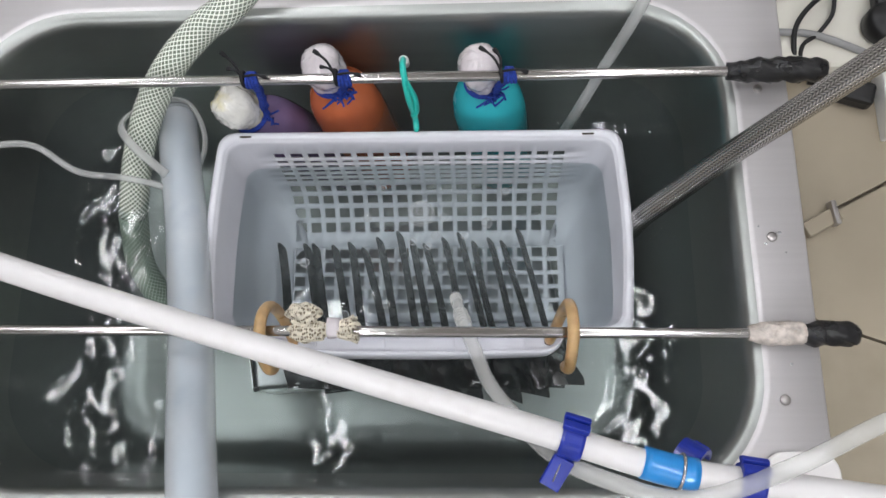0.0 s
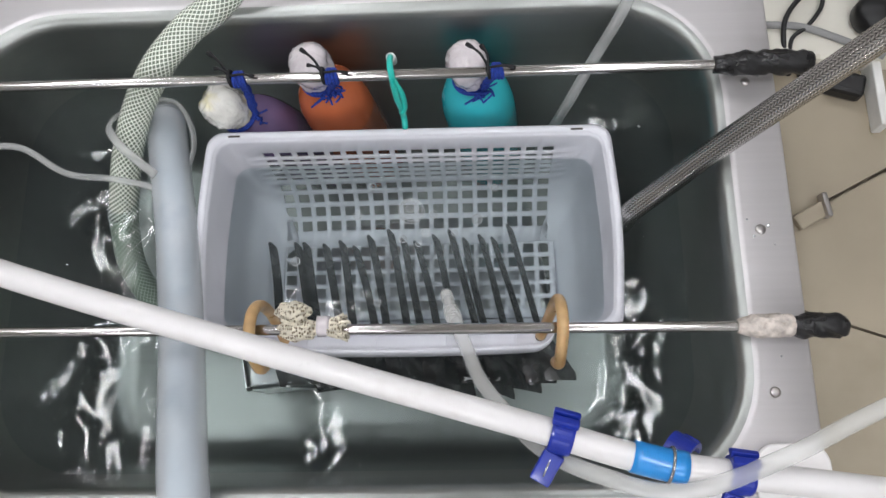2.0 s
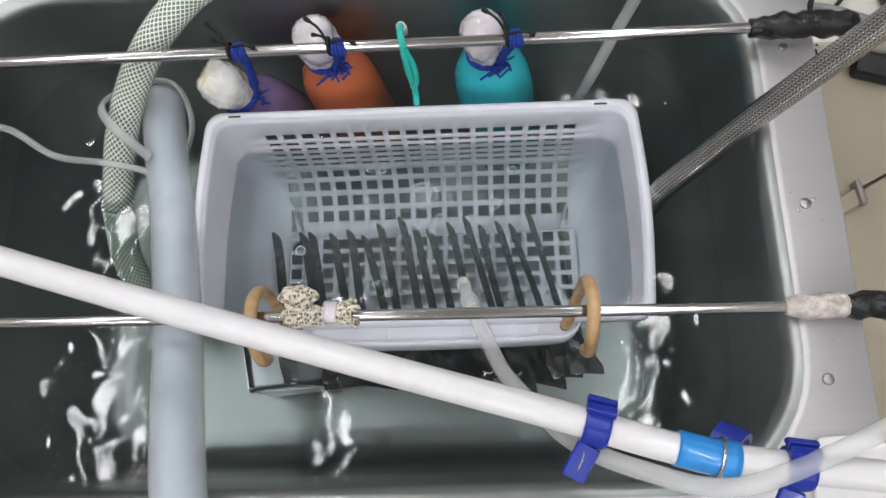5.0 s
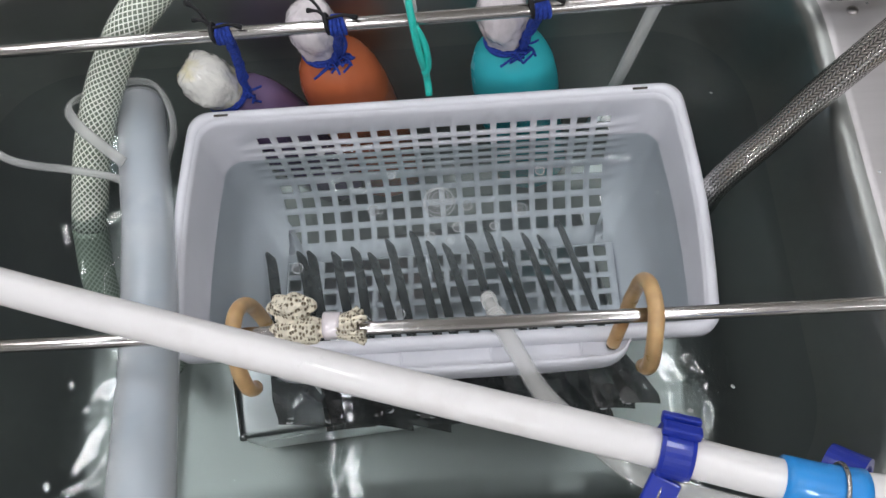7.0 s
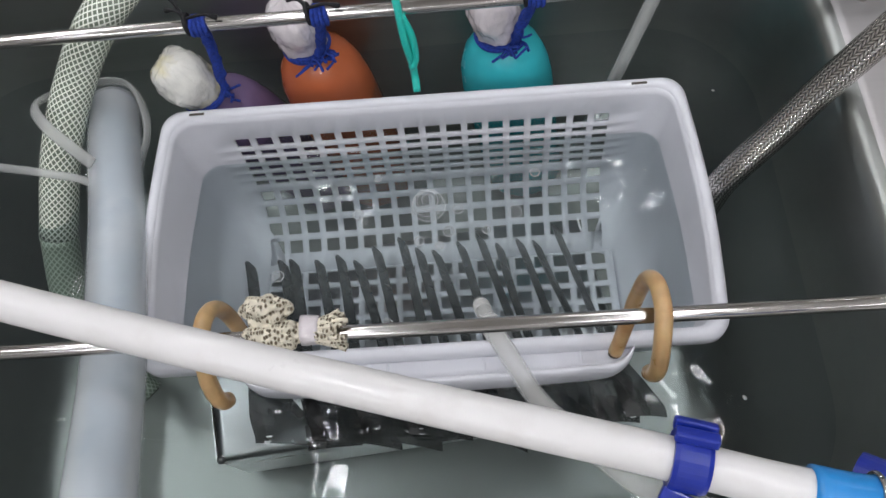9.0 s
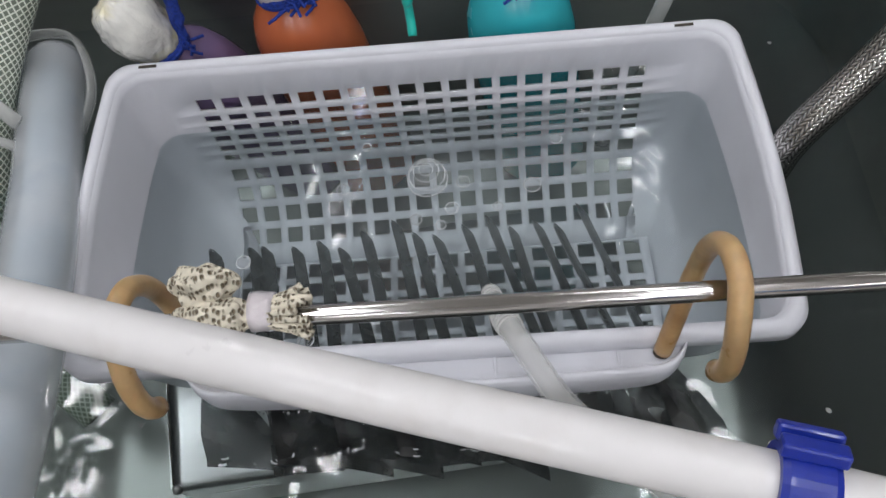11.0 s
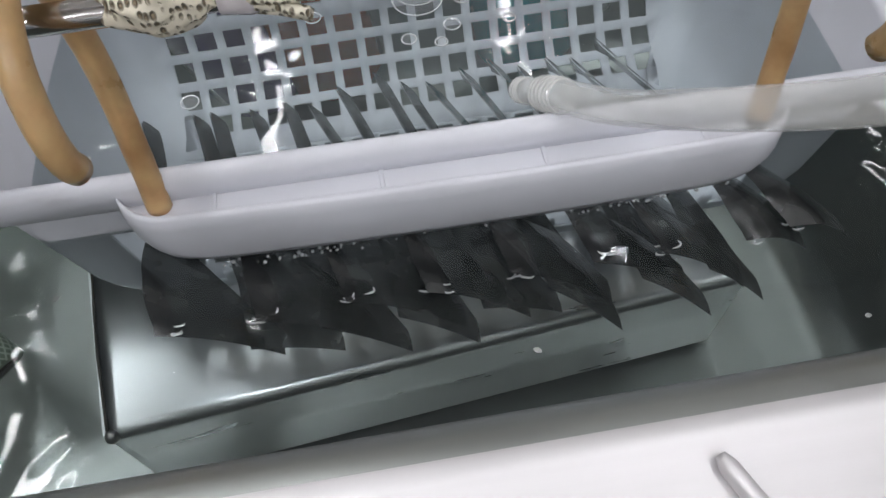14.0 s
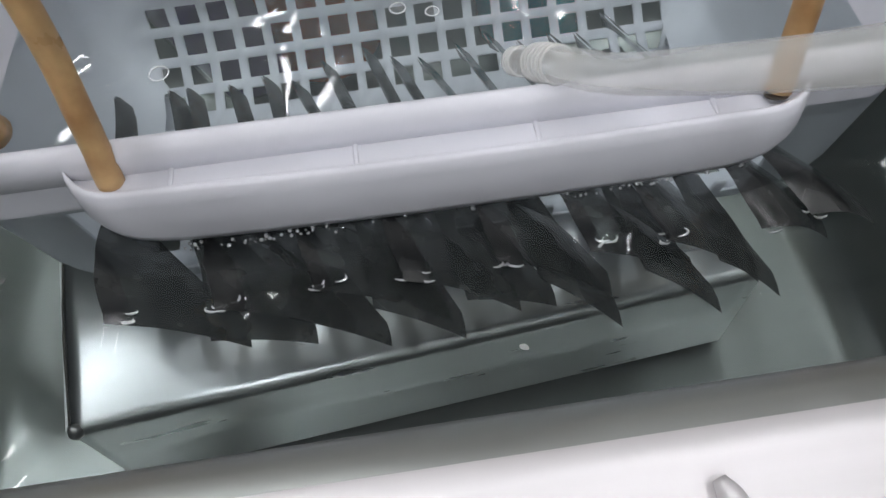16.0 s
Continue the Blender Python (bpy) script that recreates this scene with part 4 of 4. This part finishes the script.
part("loop", shifted(sweep([(-0.283, 0.240, 0.850), (-0.298, 0.252, 0.857), (-0.314, 0.266, 0.862), (-0.325, 0.282, 0.862), (-0.325, 0.298, 0.852), (-0.314, 0.314, 0.838), (-0.296, 0.324, 0.832), (-0.276, 0.320, 0.832), (-0.262, 0.300, 0.832), (-0.260, 0.280, 0.822), (-0.268, 0.258, 0.812)], 0.0048, 14, 0.004, True, 0.0, 0.5), wire.location), CLEAR_TUBE, wire, "loop of clear tube round both hoses")

rear_tube = thing("thin_tube", (0.12, 0.36, 0.85), "thin clear tube hanging over the sink's back edge", "tube")
part("tube", shifted(sweep([(0.195, 0.50, 0.925), (0.160, 0.400, 0.918), (0.146, 0.368, 0.895), (0.122, 0.343, 0.835), (0.100, 0.318, 0.785), (0.08, 0.30, 0.74), (0.075, 0.292, 0.70)], 0.0056, 14, 0.005), rear_tube.location), CLEAR_TUBE, rear_tube)

steel_hose = thing("steel_hose", (0.30, 0.29, 0.87), "braided stainless steel flexible hose leaning into the sink", "hose")
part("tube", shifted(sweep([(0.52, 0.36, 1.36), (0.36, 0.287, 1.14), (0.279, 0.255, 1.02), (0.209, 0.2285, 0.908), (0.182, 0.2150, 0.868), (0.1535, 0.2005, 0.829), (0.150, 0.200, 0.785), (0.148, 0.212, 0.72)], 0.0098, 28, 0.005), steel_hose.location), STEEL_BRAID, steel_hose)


# ---------------------------------------------------------------- bottles hung on the rear rod
def bottle(cap, body, mat, wrap, label, tie, girth):
    cap, body = Vector(cap), Vector(body)
    foot = Vector((body.x + (body.x - cap.x) * 0.55, min(max(body.y, 0.320), 0.326), 0.640))
    ob = thing("bottle", foot, label, "bottle", "bottles hung on the rod")
    axis = (cap - foot).normalized()
    length = (cap - foot).length
    m = Matrix.Translation(foot) @ axis.to_track_quat("Z", "Y").to_matrix().to_4x4()
    R, top = girth, length - 0.035
    prof = [(0.024, 0.0), (0.029, 0.003), (R, 0.012), (R, top * 0.66), (R * 0.985, top * 0.76), (R * 0.92, top * 0.85), (R * 0.78, top * 0.925), (R * 0.58, top * 0.975), (0.0135, top + 0.003), (0.0125, top + 0.012)]
    part("body", shifted(lathe(prof, 36, None, m), foot), mat, ob)
    wr = lathe([(0.012, top - 0.002), (0.0160, top + 0.003), (0.0175, top + 0.008), (0.0185, top + 0.014), (0.0195, top + 0.020), (0.0203, top + 0.026), (0.0202, top + 0.032), (0.0190, top + 0.038), (0.0160, top + 0.0435), (0.0110, top + 0.0475), (0.0040, top + 0.0495)], 56, None, m, 0.0)
    bmesh.ops.subdivide_edges(wr, edges=wr.edges, cuts=1, use_grid_fill=True)
    for v in wr.verts:
        c = v.co.copy()
        fold = abs(noise.noise(c * 130)) + 0.6 * abs(noise.noise(c * 290 + Vector((4, 1, 8))))
        v.co += (c - (m @ Vector((0, 0, top + 0.022)))).normalized() * (0.0006 - 0.0026 * fold) + Vector((noise.noise(c * 50), noise.noise(c * 50 + Vector((7, 0, 0))), 0)) * 0.0030
    part("wrapped_cap", shifted(wr, foot), wrap, ob, "cap wrapped in crinkled cling film")
    neck = m @ Vector((0, 0, top + 0.002))
    for k in range(3):
        part("neck_cord", shifted(loop_round(neck + axis * (0.0020 * (k - 1)), axis + Vector((0.05 * k, 0.04, 0)), 0.0166 + 0.0010 * (k % 2), 0.0015), foot), CORD_BLUE, ob, "blue knotted cord")
    rodp = Vector((tie, 0.3035, ROD_Z))
    for k in range(4):
        part("rod_cord", shifted(loop_round(rodp + Vector((0.0024 * (k - 1.5), 0, 0)), (1, 0.12 * (k - 1), 0), 0.0062, 0.0015), foot), CORD_BLUE, ob, "blue cord round the rod")
    side = (rodp - neck)
    side.z = 0
    edge = neck + side.normalized() * 0.016
    part("hanger", shifted(sweep([edge, (edge + rodp) / 2 + Vector((0.002, 0.002, 0.004)), rodp + Vector((0, 0, -0.005))], 0.0034, 14, 0.002, True, 0.8), foot), CORD_BLUE, ob, "blue cord hanger")
    br = random.Random(int(tie * 1000))
    for k in range(18):
        q = edge + Vector((br.uniform(-0.008, 0.008), br.uniform(-0.006, 0.006), br.uniform(0, 0.006)))
        part("frayed_strand", shifted(sweep([q, q + Vector((br.uniform(-0.006, 0.006), -0.004, 0.002)), q + Vector((br.uniform(-0.012, 0.012), br.uniform(-0.012, 0.004), -0.001))], 0.0010, 6, 0.004), foot), CORD_BLUE, ob)
    kn = rodp + Vector((-0.007, 0.0, 0.002))
    part("knot", shifted(loop_round(kn, (1, 0.1, 0.1), 0.0064, 0.0016), foot), CORD_BLACK, ob, "black cord knot")
    for dx, dy, dz in ((-0.018, 0.020, 0.010), (-0.012, 0.006, 0.008) if tie < 0 else (-0.006, 0.018, 0.010), (0.022, -0.002, 0.006)):
        tip = kn + Vector((dx, dy, dz))
        part("cord_end", shifted(sweep([kn + Vector((0, 0, 0.005)), (kn + tip) / 2 + Vector((0.002, 0, 0.006)), tip], lambda s: 0.0011 + (0.0009 if s > 0.75 else 0), 8, 0.003), foot), CORD_BLACK, ob, "black cord end")
    return ob


bottle((-0.224, 0.304, 0.862), (-0.182, 0.330, 0.775), PURPLE, WRAP_YELLOW, "purple bottle with a cling-wrapped yellowish cap tied to the rod", -0.190, 0.034)
bottle((-0.140, 0.338, 0.872), (-0.118, 0.332, 0.780), ORANGE, WRAP, "orange bottle with a cling-wrapped cap tied to the rod", -0.110, 0.0365)
bottle((0.006, 0.334, 0.872), (0.024, 0.328, 0.780), TURQUOISE, WRAP, "turquoise bottle with a cling-wrapped cap tied to the rod", 0.031, 0.037)

# ---------------------------------------------------------------- green hook between rod and basket
hook = thing("s_hook", (-0.055, 0.30, 0.89), "teal coated wire hook holding the basket to the rod", "hook")
HK = [(-0.060, 0.325, 0.893), (-0.060, 0.320, 0.908), (-0.059, 0.306, 0.9185), (-0.0575, 0.296, 0.908), (-0.056, 0.290, 0.890), (-0.0535, 0.2885, 0.868), (-0.053, 0.2875, 0.857), (-0.0525, 0.2835, 0.853), (-0.0525, 0.279, 0.849)]
part("wire", shifted(sweep(HK, 0.0027, 14, 0.003), hook.location), TEAL, hook)
part("twist", shifted(sweep([(-0.0565, 0.297, 0.909), (-0.051, 0.292, 0.893), (-0.0505, 0.288, 0.873), (-0.0545, 0.286, 0.867)], 0.0025, 12, 0.003), hook.location), TEAL, hook)
part("tip", shifted(sweep([(-0.060, 0.3262, 0.889), (-0.060, 0.325, 0.897), (-0.060, 0.3215, 0.9045)], 0.0042, 14, 0.003), hook.location), WHITE_TIP, hook, "white plastic tip")

# ---------------------------------------------------------------- white plate on the corner of the deck
plate = thing("plate", (0.248, -0.02, RIM), "white rounded plastic plate on the sink's corner", "plate")
bm = loft([[(x, y, z) for x, y in round_loop(0.216 + o, 0.272 - o, -0.075 + o, -0.006 - o, 0.016, 8)] for o, z in ((0.0, RIM + 0.0005), (0.0, RIM + 0.003), (0.001, RIM + 0.004))], cap=True)
part("slab", shifted(bm, plate.location), PAD, plate, smooth=False)

# ---------------------------------------------------------------- beside the sink
TOP = 0.55
bench = thing("low_cabinet", (0.75, 0.2, 0.0), "low cream laminate cabinet beside the sink", "cabinet")
part("body", shifted(box((0.86, 1.15, 0.53), (0.755, 0.03, 0.265), 0.004), bench.location), CREAM, bench, smooth=False)
LIDS = [[(0.33, -0.55), (1.18, -0.55), (1.18, -0.115), (0.505, 0.115), (0.33, 0.178)], [(0.33, 0.182), (0.505, 0.119), (1.18, -0.111), (1.18, 0.62), (0.535, 0.325), (0.470, 0.292), (0.33, 0.228)],
        [(0.33, 0.233), (0.470, 0.297), (0.535, 0.330), (1.18, 0.625), (0.33, 0.625)]]
for corners in LIDS:
    bm = bmesh.new()
    f = bm.faces.new([bm.verts.new((x, y, TOP - 0.018)) for x, y in corners])
    up = bmesh.ops.extrude_face_region(bm, geom=[f])["geom"]
    bmesh.ops.translate(bm, verts=[g for g in up if isinstance(g, bmesh.types.BMVert)], vec=(0, 0, 0.018))
    part("panel", shifted(bm, bench.location), CREAM, bench, smooth=False)
latch_m = pose(0.440, 0.272, TOP + 0.006, 0, 0, 28)
part("latch", shifted(box((0.050, 0.020, 0.010), latch_m.translation, 0.002, pose(0, 0, 0, 0, 0, 28)), bench.location), CREAM, bench, "painted latch plate", False)
part("latch_bar", shifted(box((0.007, 0.032, 0.016), latch_m @ Vector((0.018, 0.002, 0.004)), 0.002, pose(0, 0, 0, 0, 0, 8)), bench.location), SCREW, bench, "bent steel latch bar", False)

sock = thing("power_strip", (0.50, 0.53, TOP), "cream white power strip box with plugs beside the sink", "power strip")
part("box", shifted(box((0.30, 0.17, 0.040), (0.500, 0.555, TOP + 0.0203), 0.006), sock.location), WHITE_BOX, sock, smooth=False)
part("edge_strip", shifted(box((0.012, 0.10, 0.030), (0.537, 0.432, TOP + 0.0153), 0.002), sock.location), WHITE_TIP, sock, "pale edge strip", False)
plug = thing("plug", (0.505, 0.445, TOP), "black power plug lying on the cabinet", "plug", "black plugs")
part("body", shifted(box((0.050, 0.032, 0.024), (0.500, 0.447, TOP + 0.0123), 0.006, pose(0, 0, 0, 0, 0, -18)), plug.location), BLACK_PLASTIC, plug, smooth=False)
part("neck", shifted(sweep([(0.48, 0.455, TOP + 0.012), (0.462, 0.462, TOP + 0.012), (0.445, 0.468, TOP + 0.010)], 0.006, 12, 0.004), plug.location), BLACK_PLASTIC, plug)
plug2 = thing("plug", (0.545, 0.55, TOP + 0.04), "large black plug pushed into the power strip", "plug", "black plugs")
part("body", shifted(lathe([(0.022, TOP + 0.0405), (0.027, TOP + 0.046), (0.027, TOP + 0.062), (0.022, TOP + 0.070), (0.004, TOP + 0.073)], 24, None, Matrix.Translation((0.530, 0.522, 0))), plug2.location), BLACK_PLASTIC, plug2)
part("grip", shifted(box((0.030, 0.060, 0.022), (0.534, 0.558, TOP + 0.054), 0.006), plug2.location), BLACK_PLASTIC, plug2, smooth=False)
cord = thing("black_cable", (0.44, 0.53, TOP + 0.04), "black power cables looped over the power strip", "cable")
CZ = TOP + 0.045
part("wire", shifted(sweep([(0.29, 0.572, CZ), (0.36, 0.560, CZ), (0.42, 0.575, CZ + 0.002), (0.48, 0.590, CZ + 0.004), (0.53, 0.580, CZ + 0.006)], 0.0032, 12, 0.006), cord.location), BLACK_PLASTIC, cord)
part("wire", shifted(sweep([(0.53, 0.592, CZ + 0.010), (0.485, 0.580, CZ + 0.012), (0.445, 0.556, CZ + 0.010), (0.420, 0.525, CZ + 0.006), (0.418, 0.492, CZ - 0.006), (0.43, 0.462, CZ - 0.030)], 0.0034, 12, 0.006), cord.location), BLACK_PLASTIC, cord)
part("wire", shifted(sweep([(0.475, 0.568, CZ + 0.004), (0.468, 0.540, CZ + 0.003), (0.448, 0.515, CZ), (0.428, 0.500, CZ - 0.002), (0.424, 0.47, CZ - 0.012)], 0.0028, 12, 0.006), cord.location), BLACK_PLASTIC, cord)
grey = thing("grey_cable", (0.45, 0.51, TOP + 0.04), "grey cable lying on the power strip", "cable")
part("wire", shifted(sweep([(0.30, 0.525, CZ - 0.001), (0.40, 0.520, CZ - 0.001), (0.44, 0.516, CZ - 0.001), (0.48, 0.500, CZ - 0.001), (0.54, 0.470, CZ - 0.001)], 0.0048, 12, 0.006), grey.location), GREY_CABLE, grey)

# ---------------------------------------------------------------- bubbles on the water in the basket
rb = random.Random(3)
for bx, by, br in ((-0.052, 0.218, 0.0125), (-0.030, 0.214, 0.004), (0.012, 0.208, 0.0050), (-0.010, 0.195, 0.003), (-0.105, 0.215, 0.004), (-0.165, 0.170, 0.0042), (-0.125, 0.118, 0.0045), (-0.085, 0.128, 0.0035), (-0.060, 0.190, 0.0035), (-0.045, 0.185, 0.003), (-0.038, 0.196, 0.004), (0.03, 0.24, 0.0035), (-0.09, 0.245, 0.003)):
    ob = finish(lathe([(br, 0.0), (br * 0.98, br * 0.22), (br * 0.86, br * 0.50), (br * 0.62, br * 0.74), (br * 0.3, br * 0.87), (br * 0.04, br * 0.9)], 24), "bubble", BUBBLE)
    ob.location = (bx, by, WATER + 0.0004)
    part("foot_ring", loop_round((0, 0, 0), (0, 0, 1), br, 0.00035), BUBBLE_EDGE, ob)
    if br > 0.010:
        # pale rings modelled for the glints inside the big dome
        for wide, high in ((0.90, 0.42), (0.62, 0.74), (0.34, 0.86)):
            part("glint_ring", loop_round((0, 0, br * high), (0, 0, 1), br * wide, 0.00030), BUBBLE_EDGE, ob)
    tagged(ob, "clear air bubble floating on the water", "bubble", "bubbles on the water")

# tiny bright beads stand in for glints on the lip's waterline
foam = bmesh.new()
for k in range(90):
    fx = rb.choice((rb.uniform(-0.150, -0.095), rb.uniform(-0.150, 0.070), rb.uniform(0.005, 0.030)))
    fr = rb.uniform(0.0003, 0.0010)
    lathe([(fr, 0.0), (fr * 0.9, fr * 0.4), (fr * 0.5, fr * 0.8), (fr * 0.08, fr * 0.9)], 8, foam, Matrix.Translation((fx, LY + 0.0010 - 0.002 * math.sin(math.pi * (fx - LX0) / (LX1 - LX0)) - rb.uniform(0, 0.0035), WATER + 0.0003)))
tagged(finish(foam, "glint_line", GLINT), "row of tiny bright beads painting glints along the basket lip", "foam", kind="stuff")

# ---------------------------------------------------------------- small flecks on the water, a pin on the deck
for k, (fx, fy, fr) in enumerate(((0.118, 0.045, 0.0022), (0.104, 0.028, 0.0018), (-0.036, 0.020, 0.0016), (-0.215, 0.075, 0.0016), (0.150, 0.060, 0.0018), (0.085, 0.012, 0.0014), (-0.30, 0.05, 0.0018), (0.175, 0.30, 0.0014))):
    bm = bmesh.new()
    ring = [bm.verts.new((fr * (1 + 0.4 * noise.noise(Vector((math.cos(a * 0.9) * 2, math.sin(a * 0.9) * 2, k * 3.3)))) * math.cos(a * 0.8976), fr * 0.7 * math.sin(a * 0.8976), 0.0003)) for a in range(7)]
    f = bm.faces.new(ring)
    up = bmesh.ops.extrude_face_region(bm, geom=[f])["geom"]
    bmesh.ops.translate(bm, verts=[g for g in up if isinstance(g, bmesh.types.BMVert)], vec=(0, 0, 0.0004))
    ob = finish(bm, "fleck", FLECK, None, False)
    ob.location = (fx, fy, WATER + 0.0003)
    ob.rotation_euler = (0, 0, k * 1.3)
    tagged(ob, "small pale fleck floating on the water", "fleck", "flecks on the water")
pin = finish(sweep([(-0.0225, -0.0525, RIM + 0.0022), (-0.0205, -0.058, RIM + 0.0022), (-0.016, -0.068, RIM + 0.0022)], lambda q: 0.0021 * (0.55 + 0.45 * min(1, q * 6)), 14, 0.001), "pin", STEEL_DECK)
tagged(pin, "short round steel pin lying on the sink rim", "pin")
for dx, dy, dr in ((0.2485, 0.1665, 0.0014), (0.2365, 0.1575, 0.0012), (0.232, 0.172, 0.0009), (0.252, 0.150, 0.0008), (0.246, 0.060, 0.0010), (0.229, 0.055, 0.0008), (0.255, 0.300, 0.0010)):
    ob = finish(lathe([(dr, 0.0), (dr * 0.92, dr * 0.25), (dr * 0.6, dr * 0.48), (dr * 0.1, dr * 0.56)], 14), "water_drop", GLINT)
    ob.location = (dx, dy, RIM + 0.0002)
    tagged(ob, "tiny water drop on the steel rim", "water drop", "drops on the rim")
